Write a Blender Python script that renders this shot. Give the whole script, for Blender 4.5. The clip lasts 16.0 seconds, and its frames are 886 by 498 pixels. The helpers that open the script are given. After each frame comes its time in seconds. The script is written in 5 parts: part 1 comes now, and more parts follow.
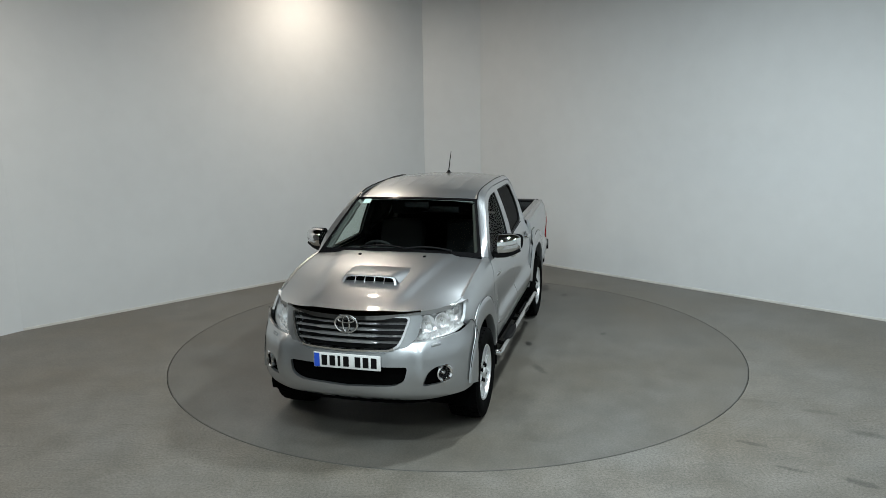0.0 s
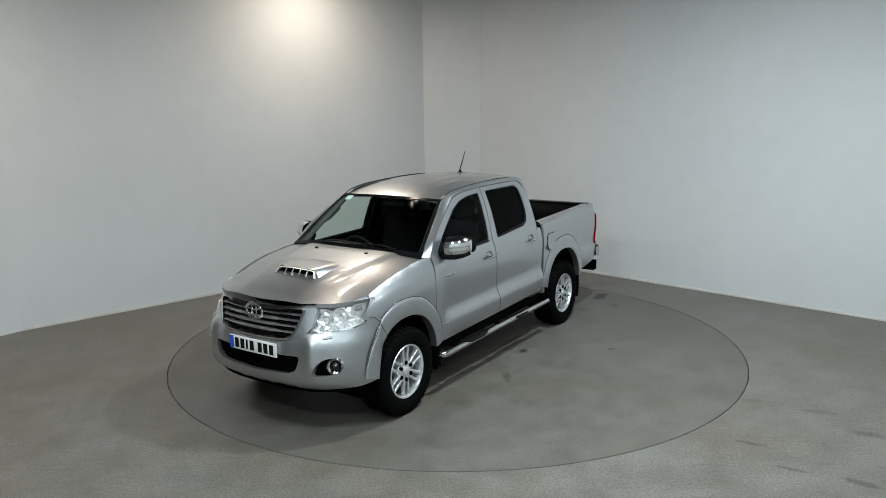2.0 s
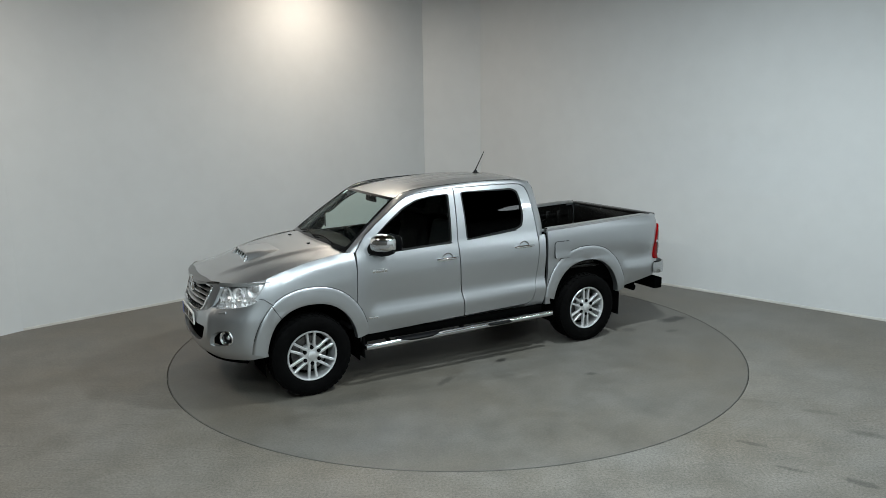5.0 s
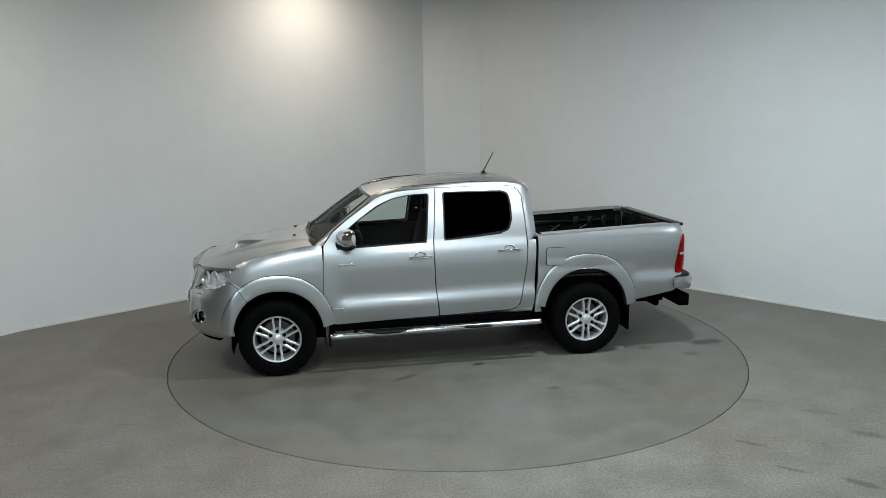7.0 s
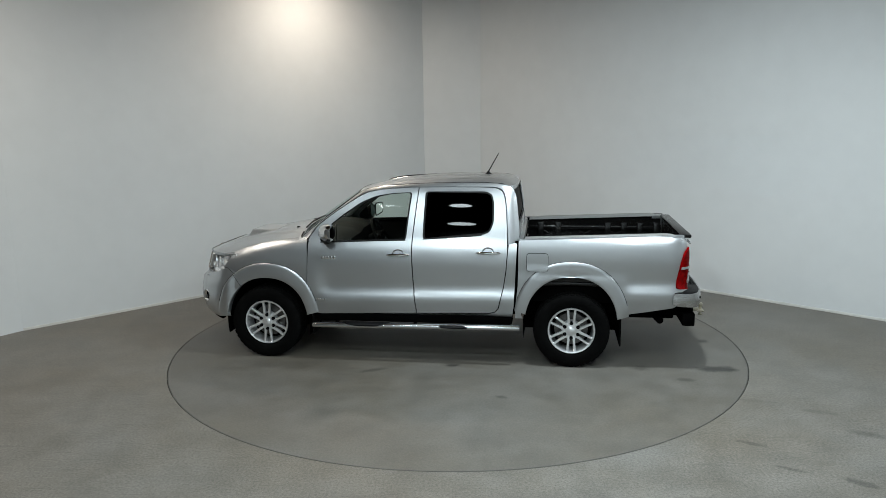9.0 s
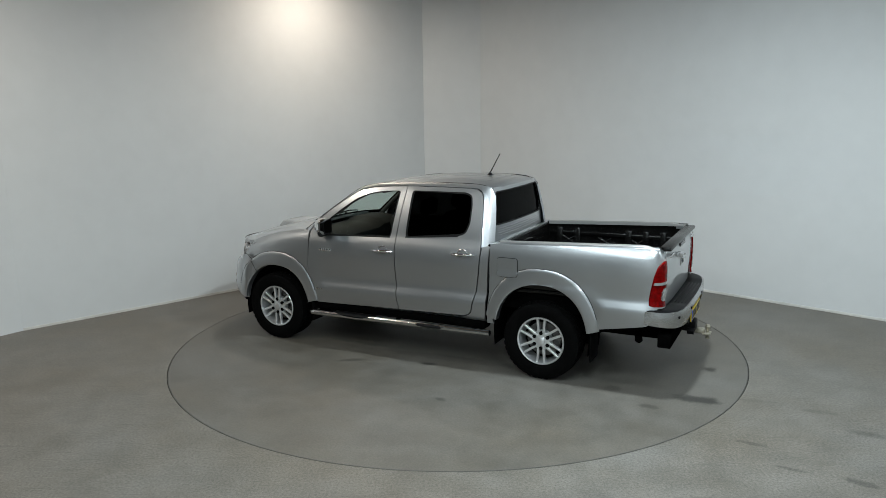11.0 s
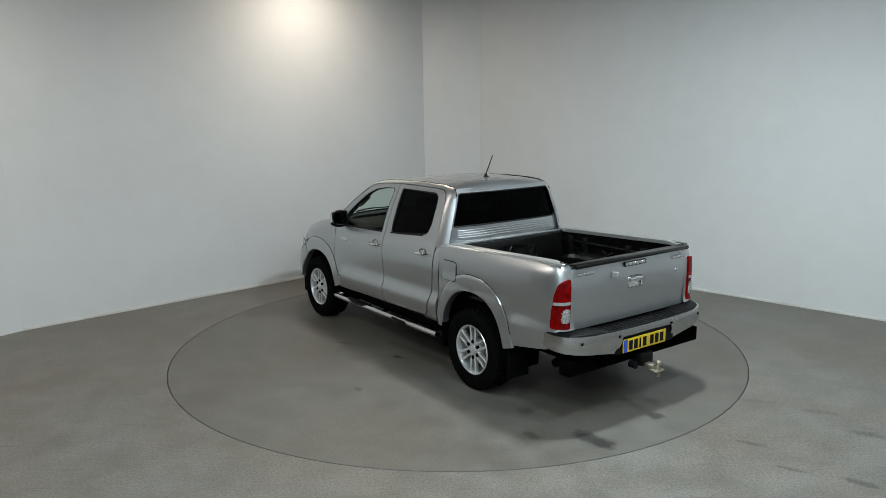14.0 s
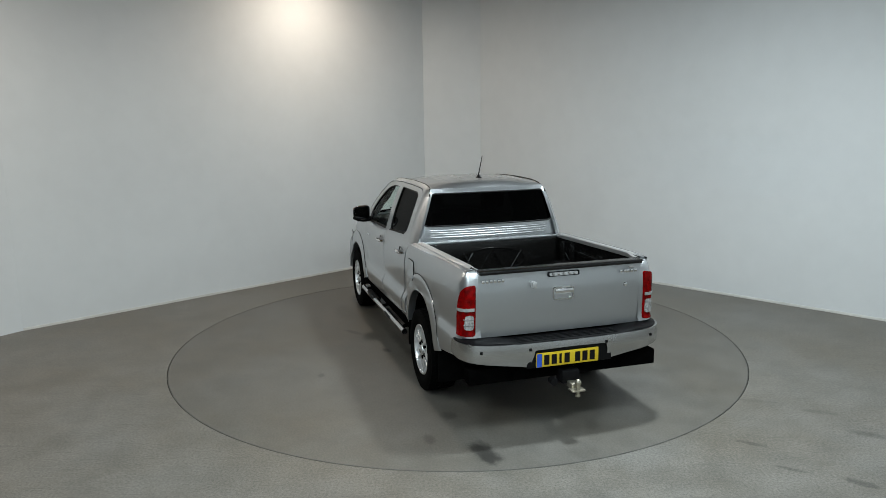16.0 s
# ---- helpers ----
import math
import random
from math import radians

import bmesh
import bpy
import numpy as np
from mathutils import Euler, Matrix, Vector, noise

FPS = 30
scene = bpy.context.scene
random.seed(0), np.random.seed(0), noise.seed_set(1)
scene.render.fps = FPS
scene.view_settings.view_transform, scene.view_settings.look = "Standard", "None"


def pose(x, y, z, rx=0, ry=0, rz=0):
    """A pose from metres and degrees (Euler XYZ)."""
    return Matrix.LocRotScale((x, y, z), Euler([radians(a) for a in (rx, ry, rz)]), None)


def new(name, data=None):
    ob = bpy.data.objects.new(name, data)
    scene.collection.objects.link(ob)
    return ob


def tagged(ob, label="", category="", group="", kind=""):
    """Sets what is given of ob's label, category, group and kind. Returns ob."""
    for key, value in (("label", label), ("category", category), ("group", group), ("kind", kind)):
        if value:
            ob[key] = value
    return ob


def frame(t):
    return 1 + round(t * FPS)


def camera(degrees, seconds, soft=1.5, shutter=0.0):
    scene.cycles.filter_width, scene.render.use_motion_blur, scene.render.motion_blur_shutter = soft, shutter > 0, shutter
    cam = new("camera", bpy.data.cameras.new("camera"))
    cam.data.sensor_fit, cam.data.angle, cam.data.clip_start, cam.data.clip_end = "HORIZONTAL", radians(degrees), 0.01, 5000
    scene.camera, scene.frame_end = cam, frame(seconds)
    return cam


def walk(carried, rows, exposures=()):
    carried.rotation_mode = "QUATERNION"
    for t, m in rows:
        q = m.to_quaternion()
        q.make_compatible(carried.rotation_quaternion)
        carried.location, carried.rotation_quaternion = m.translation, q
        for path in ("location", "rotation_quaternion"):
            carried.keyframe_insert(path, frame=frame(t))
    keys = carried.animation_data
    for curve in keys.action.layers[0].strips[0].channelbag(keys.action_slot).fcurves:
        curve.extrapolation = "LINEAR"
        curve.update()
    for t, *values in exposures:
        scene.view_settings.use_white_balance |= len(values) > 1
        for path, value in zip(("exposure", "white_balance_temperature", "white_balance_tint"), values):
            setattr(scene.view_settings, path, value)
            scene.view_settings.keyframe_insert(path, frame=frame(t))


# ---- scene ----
cam = camera(62.38, 16.0, soft=0.8)
CAM = pose(0.0, -7.703, 2.479) @ pose(0, 0, 0, 0, 0, 0.937) @ pose(0, 0, 0, 90 - 10.697) @ pose(0, 0, 0, 0, 0, -0.777)
walk(cam, [(0, CAM), (16, CAM)])


def heading(t):
    """Turn of the turntable in degrees: it runs evenly."""
    return -104.29 - 9.246 * t


OFFSET = Vector((0.319, -0.138, 0))  # the truck's middle from the turntable's axis, in the truck's directions
R_TABLE = 2.97

# ---------------------------------------------------------------- light
world = bpy.data.worlds.new("world")
scene.world = world
world.use_nodes = True
world.node_tree.nodes["Background"].inputs[0].default_value = (0.5, 0.5, 0.5, 1)
world.node_tree.nodes["Background"].inputs[1].default_value = 0.004
CEILING = 4.66
LAMPS = [  # x, y, radius, watts, colour, beam in degrees
    # three added fill lamps that balance the walls and floor
    (-4.9, -1.8, 0.30, 80, (1.0, 0.91, 0.80), 180),
    (2.6, -3.6, 0.17, 62, (0.85, 0.96, 1.0), 180),
    (6.7, -2.8, 0.40, 75, (0.85, 0.96, 1.0), 180),
    (-2.4, -4.5, 0.24, 22, (0.82, 0.955, 1.0), 180),
    (-1.1, -4.6, 0.20, 72, (0.82, 0.955, 1.0), 180),
    (1.1, -4.6, 0.20, 72, (0.82, 0.955, 1.0), 180),
    # two added fill lamps that brighten the back wall for the paint to reflect
    (-1.7, -7.2, 0.30, 135, (0.82, 0.955, 1.0), 180),
    (1.7, -7.2, 0.30, 72, (0.82, 0.955, 1.0), 180),
    (1.62, -1.42, 0.18, 190, (0.86, 0.965, 1.0), 180),
    (-1.45, 0.52, 0.12, 5, (1.0, 0.86, 0.70), 180),
    (-1.50, 2.46, 0.20, 54, (1.0, 0.86, 0.71), 180),
]

# ---------------------------------------------------------------- helpers for materials


def mat(name, colour, rough=0.5, metal=0.0, coat=0.0, vary=0.0, scale=8.0, bump=0.0, bump_scale=80.0, rough_vary=0.0, ior=1.5, spec=0.5):
    m = bpy.data.materials.new(name)
    m.use_nodes = True
    nt = m.node_tree
    b = nt.nodes["Principled BSDF"]
    b.inputs["Base Color"].default_value = (*colour, 1)
    b.inputs["Roughness"].default_value = rough
    b.inputs["Metallic"].default_value = metal
    b.inputs["IOR"].default_value = ior
    b.inputs["Specular IOR Level"].default_value = spec
    b.inputs["Coat Weight"].default_value = coat
    b.inputs["Coat Roughness"].default_value = 0.04
    co = nt.nodes.new("ShaderNodeTexCoord").outputs["Object"]
    if vary or rough_vary:
        a = noise_node(nt, co, scale, 5)
        c = noise_node(nt, co, scale * 9, 3)
        mix = nt.nodes.new("ShaderNodeMath")
        mix.operation = "MULTIPLY_ADD"
        nt.links.new(c, mix.inputs[0])
        mix.inputs[1].default_value = 0.4
        nt.links.new(a, mix.inputs[2])
        if vary:
            r = nt.nodes.new("ShaderNodeValToRGB")
            r.color_ramp.elements[0].position, r.color_ramp.elements[1].position = 0.45, 0.95
            r.color_ramp.elements[0].color = (*[v * (1 - vary) for v in colour], 1)
            r.color_ramp.elements[1].color = (*[min(1, v * (1 + vary)) for v in colour], 1)
            nt.links.new(mix.outputs[0], r.inputs[0])
            nt.links.new(r.outputs[0], b.inputs["Base Color"])
        if rough_vary:
            k = nt.nodes.new("ShaderNodeMapRange")
            k.inputs[1].default_value, k.inputs[2].default_value = 0.4, 1.0
            k.inputs[3].default_value, k.inputs[4].default_value = rough - rough_vary, rough + rough_vary
            nt.links.new(mix.outputs[0], k.inputs[0])
            nt.links.new(k.outputs[0], b.inputs["Roughness"])
    if bump:
        n = noise_node(nt, co, bump_scale, 4)
        bp = nt.nodes.new("ShaderNodeBump")
        bp.inputs["Strength"].default_value = bump
        bp.inputs["Distance"].default_value = 0.004
        nt.links.new(n, bp.inputs["Height"])
        nt.links.new(bp.outputs[0], b.inputs["Normal"])
    return m


def noise_node(nt, co, scale, detail=4, rough=0.55):
    n = nt.nodes.new("ShaderNodeTexNoise")
    n.inputs["Scale"].default_value, n.inputs["Detail"].default_value, n.inputs["Roughness"].default_value = scale, detail, rough
    nt.links.new(co, n.inputs["Vector"])
    return n.outputs[0]


def glass(name, tint, gloss_rough=0.0, gloss=0.006):
    """A pane: tinted, see-through, with a mirror-like surface gloss."""
    m = bpy.data.materials.new(name)
    m.use_nodes = True
    nt = m.node_tree
    nt.nodes.remove(nt.nodes["Principled BSDF"])
    t = nt.nodes.new("ShaderNodeBsdfTransparent")
    t.inputs[0].default_value = (*tint, 1)
    g = nt.nodes.new("ShaderNodeBsdfGlossy")
    g.inputs["Roughness"].default_value = gloss_rough
    lw = nt.nodes.new("ShaderNodeLayerWeight")
    lw.inputs[0].default_value = 0.5
    pw = nt.nodes.new("ShaderNodeMath")
    pw.operation = "POWER"
    pw.inputs[1].default_value = 4.0
    nt.links.new(lw.outputs["Facing"], pw.inputs[0])
    ma = nt.nodes.new("ShaderNodeMath")
    ma.operation = "MULTIPLY_ADD"
    ma.inputs[1].default_value, ma.inputs[2].default_value = 0.17, gloss
    nt.links.new(pw.outputs[0], ma.inputs[0])
    mx = nt.nodes.new("ShaderNodeMixShader")
    nt.links.new(ma.outputs[0], mx.inputs[0])
    nt.links.new(t.outputs[0], mx.inputs[1])
    nt.links.new(g.outputs[0], mx.inputs[2])
    nt.links.new(mx.outputs[0], nt.nodes["Material Output"].inputs[0])
    return m


def glow(name, colour, strength):
    m = bpy.data.materials.new(name)
    m.use_nodes = True
    b = m.node_tree.nodes["Principled BSDF"]
    b.inputs["Base Color"].default_value = (*colour, 1)
    b.inputs["Emission Color"].default_value = (*colour, 1)
    b.inputs["Emission Strength"].default_value = strength
    return m


def paint_material():
    """Silver metallic car paint: fine flake in the base, clear coat above."""
    m = mat("silver_paint", (0.46, 0.475, 0.49), 0.36, 0.94, 1.0, vary=0.02, rough_vary=0.02, scale=2)
    return m


def floor_material(name, base, speck, seed, spots=(), smooth_at=0.0):
    """Painted concrete: fine grit, broad stains, and at the given places a few oil or tyre marks and darker blotches of
    their own shape.
    """
    m = mat(name, base, 0.55)
    nt = m.node_tree
    b = nt.nodes["Principled BSDF"]
    tc = nt.nodes.new("ShaderNodeTexCoord").outputs["Object"]
    mp = nt.nodes.new("ShaderNodeMapping")
    mp.inputs["Location"].default_value = (seed, seed * 1.7, 0)
    nt.links.new(tc, mp.inputs["Vector"])
    co = mp.outputs[0]
    broad = noise_node(nt, co, 0.55, 6, 0.6)
    mid = noise_node(nt, co, 3.2, 6, 0.65)
    grit = noise_node(nt, co, 55, 4, 0.85)

    def ramp(src, p0, c0, p1, c1):
        r = nt.nodes.new("ShaderNodeValToRGB")
        r.color_ramp.elements[0].position, r.color_ramp.elements[1].position = p0, p1
        r.color_ramp.elements[0].color, r.color_ramp.elements[1].color = (*c0, 1), (*c1, 1)
        nt.links.new(src, r.inputs[0])
        return r.outputs[0]

    def times(a, bb):
        x = nt.nodes.new("ShaderNodeMix")
        x.data_type, x.blend_type = "RGBA", "MULTIPLY"
        x.inputs[0].default_value = 1
        nt.links.new(a, x.inputs[6])
        nt.links.new(bb, x.inputs[7])
        return x.outputs[2]

    col = ramp(broad, 0.3, [v * k for v, k in zip(base, (0.90, 0.83, 0.73))], 0.68, [v * k for v, k in zip(base, (1.08, 1.10, 1.13))])
    col = times(col, ramp(mid, 0.3, (0.74, 0.74, 0.72), 0.62, (1.06, 1.06, 1.06)))
    col = times(col, ramp(grit, 0.35, (1 - speck,) * 3, 0.65, (1 + speck,) * 3))
    if smooth_at:
        # scuffs: long faint scratches
        st = nt.nodes.new("ShaderNodeMapping")
        st.inputs["Scale"].default_value = (0.6, 9, 1)
        st.inputs["Rotation"].default_value = (0, 0, 0.5)
        nt.links.new(tc, st.inputs["Vector"])
        sc = noise_node(nt, st.outputs[0], 2.5, 6, 0.7)
        col = times(col, ramp(sc, 0.30, (0.72, 0.72, 0.72), 0.42, (1, 1, 1)))
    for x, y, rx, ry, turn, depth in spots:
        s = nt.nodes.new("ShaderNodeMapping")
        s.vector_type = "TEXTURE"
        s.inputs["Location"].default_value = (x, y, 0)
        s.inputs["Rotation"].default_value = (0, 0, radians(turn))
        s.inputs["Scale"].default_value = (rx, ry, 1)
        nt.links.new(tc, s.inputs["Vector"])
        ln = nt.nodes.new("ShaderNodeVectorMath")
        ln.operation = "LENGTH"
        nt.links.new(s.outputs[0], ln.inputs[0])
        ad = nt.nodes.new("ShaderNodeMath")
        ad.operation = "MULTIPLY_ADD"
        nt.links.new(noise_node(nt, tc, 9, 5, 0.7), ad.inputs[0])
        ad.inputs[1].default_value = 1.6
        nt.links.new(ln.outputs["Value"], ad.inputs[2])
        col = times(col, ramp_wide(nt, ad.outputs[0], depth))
    nt.links.new(col, b.inputs["Base Color"])
    k = nt.nodes.new("ShaderNodeMapRange")
    k.inputs[3].default_value, k.inputs[4].default_value = 0.38, 0.62
    nt.links.new(mid, k.inputs[0])
    nt.links.new(k.outputs[0], b.inputs["Roughness"])
    bp = nt.nodes.new("ShaderNodeBump")
    bp.inputs["Strength"].default_value, bp.inputs["Distance"].default_value = 0.25, 0.002
    nt.links.new(grit, bp.inputs["Height"])
    nt.links.new(bp.outputs[0], b.inputs["Normal"])
    return m


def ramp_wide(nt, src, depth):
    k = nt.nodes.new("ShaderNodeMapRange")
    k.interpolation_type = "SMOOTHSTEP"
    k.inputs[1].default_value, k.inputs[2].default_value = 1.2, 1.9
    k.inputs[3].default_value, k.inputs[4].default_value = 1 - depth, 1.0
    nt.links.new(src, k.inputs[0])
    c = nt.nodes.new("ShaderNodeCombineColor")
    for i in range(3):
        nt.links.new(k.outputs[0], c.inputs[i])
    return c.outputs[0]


PAINT = paint_material()
CHROME = mat("chrome", (0.78, 0.78, 0.78), 0.08, 1.0)
ALLOY = mat("alloy_silver", (0.78, 0.79, 0.80), 0.28, 0.8, 0.4)
STEEL = mat("polished_steel", (0.62, 0.62, 0.62), 0.16, 1.0, rough_vary=0.04, scale=20)
GRILLE = mat("satin_silver", (0.46, 0.46, 0.46), 0.28, 0.85, vary=0.05)
BLACK = mat("black_plastic", (0.005, 0.005, 0.0055), 0.46, spec=0.1, vary=0.2, bump=0.08, bump_scale=250)
GLOSSBLACK = mat("gloss_black", (0.006, 0.006, 0.0065), 0.12, spec=0.2)
RUBBER = mat("tyre_rubber", (0.0028, 0.0028, 0.0028), 0.85, spec=0.03, vary=0.3, scale=14, bump=0.15, bump_scale=120)
UNDER = mat("underbody_black", (0.002, 0.002, 0.002), 0.9, spec=0.0, vary=0.3)
LINER = mat("bed_liner_plastic", (0.0035, 0.0034, 0.0032), 0.22, spec=0.4, vary=0.35, scale=3, bump=0.02, bump_scale=40, rough_vary=0.08)
CLOTH = mat("seat_cloth", (0.006, 0.006, 0.0065), 0.9, spec=0.1, vary=0.2, scale=20)
TRIM = mat("interior_grey", (0.06, 0.058, 0.054), 0.7, vary=0.1)
DASH = mat("dash_plastic", (0.010, 0.010, 0.011), 0.65, spec=0.25, vary=0.15)
PLATE_W = mat("plate_white", (0.78, 0.78, 0.76), 0.35)
PLATE_Y = mat("plate_yellow", (0.60, 0.43, 0.015), 0.35)
PLATE_B = mat("plate_blue", (0.02, 0.08, 0.5), 0.35)
RED = mat("lamp_red", (0.14, 0.0005, 0.0008), 0.10, coat=0.15, spec=0.05, vary=0.75, scale=22, bump=0.35, bump_scale=18)
CLEARLENS = mat("lamp_white", (0.5, 0.5, 0.5), 0.15, 0.6, 0.5, vary=0.2, scale=40)
REFLECTOR = mat("lamp_reflector", (0.92, 0.92, 0.92), 0.13, 0.62, vary=0.2, scale=30, bump=0.3, bump_scale=60)
DRIP = mat("rubber_strip", (0.006, 0.006, 0.006), 0.6, spec=0.2)
GLASS_FRONT = glass("windscreen_glass", (0.85, 0.92, 0.885))
GLASS_DARK = glass("privacy_glass", (0.004, 0.0043, 0.0043), gloss=0.0035)
GLASS_LAMP = glass("lamp_glass", (0.95, 0.95, 0.95))
ORANGE = mat("amber_lens", (0.7, 0.25, 0.03), 0.2, coat=0.5)
WALL = mat("wall_paint", (0.60, 0.615, 0.62), 0.75, vary=0.045, scale=0.45, bump=0.05, bump_scale=25)
# for unseen walls, kept dark so the truck's left side reflects less
UNSEEN_DARKWALL = mat("unseen_dark_wall", (0.085, 0.085, 0.082), 0.8, vary=0.08, scale=0.5)
CEIL = mat("ceiling_board", (0.40, 0.25, 0.155), 0.8, vary=0.1, scale=0.6)
SKIRT = mat("skirting_paint", (0.50, 0.49, 0.46), 0.6, vary=0.12, scale=3)
PIT = mat("gap_dark", (0.02, 0.02, 0.02), 0.9)
FLOOR = floor_material("concrete_floor", (0.136, 0.129, 0.115), 0.42, 3.0, smooth_at=1.0, spots=[
    (2.21, -2.56, 0.12, 0.035, -25, 0.35), (2.34, -2.97, 0.16, 0.025, -30, 0.35), (2.70, -3.16, 0.14, 0.05, -40, 0.45), (2.99, -1.99, 0.18, 0.05, -20, 0.25), (2.58, -1.75, 0.25, 0.04, -15, 0.2), (3.16, -2.42, 0.2, 0.06, -30, 0.3)])
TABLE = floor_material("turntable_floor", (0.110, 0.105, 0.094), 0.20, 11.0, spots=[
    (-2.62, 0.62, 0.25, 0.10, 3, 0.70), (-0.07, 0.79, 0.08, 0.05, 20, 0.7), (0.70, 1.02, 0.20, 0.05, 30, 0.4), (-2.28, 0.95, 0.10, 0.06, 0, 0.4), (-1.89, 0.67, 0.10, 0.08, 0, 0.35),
    # first four: wide, faintly darker ovals near the truck's wheels and sill
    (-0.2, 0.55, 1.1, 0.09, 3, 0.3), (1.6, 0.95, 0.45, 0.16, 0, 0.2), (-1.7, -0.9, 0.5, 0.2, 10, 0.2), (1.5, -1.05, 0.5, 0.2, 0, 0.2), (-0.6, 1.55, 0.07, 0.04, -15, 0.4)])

# ---------------------------------------------------------------- helpers for meshes


def curve(*pts):
    """A smooth monotone curve through (v, w) points, as a function."""
    pts = sorted(pts)
    xs, ys = [p[0] for p in pts], [p[1] for p in pts]
    d = [(ys[i + 1] - ys[i]) / (xs[i + 1] - xs[i]) for i in range(len(xs) - 1)]
    m = [d[0]] + [0 if a * b <= 0 else 2 * a * b / (a + b) for a, b in zip(d, d[1:])] + [d[-1]]

    def f(v):
        if v <= xs[0]:
            return ys[0]
        if v >= xs[-1]:
            return ys[-1]
        i = 0
        while v > xs[i + 1]:
            i += 1
        h = xs[i + 1] - xs[i]
        t = (v - xs[i]) / h
        return (ys[i] * (1 + 2 * t) * (1 - t) ** 2 + h * m[i] * t * (1 - t) ** 2 + ys[i + 1] * t * t * (3 - 2 * t) + h * m[i + 1] * t * t * (t - 1))
    return f


def rounded(poly, r, n=4):
    """A closed outline with its corners rounded."""
    out = []
    for i, b in enumerate(poly):
        a, c = Vector(poly[i - 1]), Vector(poly[(i + 1) % len(poly)])
        b = Vector(b)
        p = b + (a - b).normalized() * min(r, 0.45 * (a - b).length)
        q = b + (c - b).normalized() * min(r, 0.45 * (c - b).length)
        for k in range(n + 1):
            t = k / n
            out.append(tuple(p * (1 - t) ** 2 + b * 2 * t * (1 - t) + q * t * t))
    return out


def dense(poly, step):
    out = []
    for a, b in zip(poly, poly[1:] + poly[:1]):
        a, b = Vector(a), Vector(b)
        if (b - a).length < 1e-6:
            continue
        n = max(1, int((b - a).length / step))
        out += [tuple(a.lerp(b, k / n)) for k in range(n)]
    return out


def inside(p, poly):
    x, y = p
    c = False
    for (x0, y0), (x1, y1) in zip(poly, poly[1:] + poly[:1]):
        if (y0 > y) != (y1 > y) and x < (x1 - x0) * (y - y0) / (y1 - y0) + x0:
            c = not c
    return c


def patch(outline, fmap, out, step=0.05, holes=(), rim=0.018, bm=None, rim_dir=None):
    """A sheet over a flat outline with holes, bent by fmap(u, v) into space. Its edges turn in by rim, so that it has thickness."""
    from mathutils.geometry import delaunay_2d_cdt
    loops = [dense(list(l), step * 0.7) for l in (outline, *holes)]
    vs, es = [], []
    for l in loops:
        k = len(vs)
        vs += [Vector(p) for p in l]
        es += [(k + i, k + (i + 1) % len(l)) for i in range(len(l))]
    edge = np.array([tuple(v) for v in vs])
    lo, hi = edge.min(0), edge.max(0)
    row = 0
    v = lo[1] + step * 0.5
    while v < hi[1]:
        u = lo[0] + step * (0.5 if row % 2 else 0.0)
        while u < hi[0]:
            if ((edge - (u, v)) ** 2).sum(1).min() > (0.5 * step) ** 2 and inside((u, v), loops[0]) and not any(inside((u, v), h) for h in loops[1:]):
                vs.append(Vector((u, v)))
            u += step
        v += step * 0.87
        row += 1
    cv, ce, cf, *_ = delaunay_2d_cdt(vs, es, [], 1, 1e-6)
    bm = bm or bmesh.new()
    made = [bm.verts.new(fmap(p[0], p[1])) for p in cv]
    out = Vector(out)
    faces = []
    for f in cf:
        c = sum((cv[i] for i in f), Vector((0, 0))) / len(f)
        if not inside(tuple(c), loops[0]) or any(inside(tuple(c), h) for h in loops[1:]):
            continue
        try:
            faces.append(bm.faces.new([made[i] for i in f]))
        except ValueError:
            pass
    total = Vector()
    for f in faces:
        f.normal_update()
        total += f.normal * f.calc_area()
    if total.dot(out) < 0:
        for f in faces:
            f.normal_flip()
    if rim:
        border = [e for f in faces for e in f.edges if len(e.link_faces) == 1]
        low = {}
        for e in border:
            for q in e.verts:
                if q not in low:
                    d = rim_dir(q.co) if rim_dir else -out
                    low[q] = bm.verts.new(q.co + d * rim)
        for e in border:
            l = e.link_loops[0]
            a, b = l.vert, l.link_loop_next.vert
            bm.faces.new((b, a, low[a], low[b]))
    for q in [q for q in made if not q.link_faces]:
        bm.verts.remove(q)
    return bm


def loft(rows, bm=None, closed=False):
    """Faces between rows of points of equal length."""
    bm = bm or bmesh.new()
    vs = [[bm.verts.new(p) for p in r] for r in rows]
    for a, b in zip(vs, vs[1:]):
        n = len(a)
        for i in range(n if closed else n - 1):
            j = (i + 1) % n
            bm.faces.new((a[i], a[j], b[j], b[i]))
    return bm


def tube(pts, r, n=12, bm=None, caps=True):
    """A round bar along points; r is one radius or one for each point."""
    bm = bm or bmesh.new()
    pts = [Vector(p) for p in pts]
    rows = []
    ref = None
    for i, p in enumerate(pts):
        d = (pts[min(i + 1, len(pts) - 1)] - pts[max(i - 1, 0)]).normalized()
        a = ref - d * ref.dot(d) if ref else (Vector((0, 0, 1)) if abs(d.z) < 0.9 else Vector((1, 0, 0))).cross(d)
        a.normalize()
        ref = a
        b = d.cross(a)
        rr = r[i] if isinstance(r, (list, tuple)) else r
        rows.append([bm.verts.new(p + (a * math.cos(2 * math.pi * k / n) + b * math.sin(2 * math.pi * k / n)) * rr) for k in range(n)])
    for a, b in zip(rows, rows[1:]):
        for k in range(n):
            bm.faces.new((a[k], a[(k + 1) % n], b[(k + 1) % n], b[k]))
    if caps:
        bm.faces.new(rows[0][::-1])
        bm.faces.new(rows[-1])
    return bm


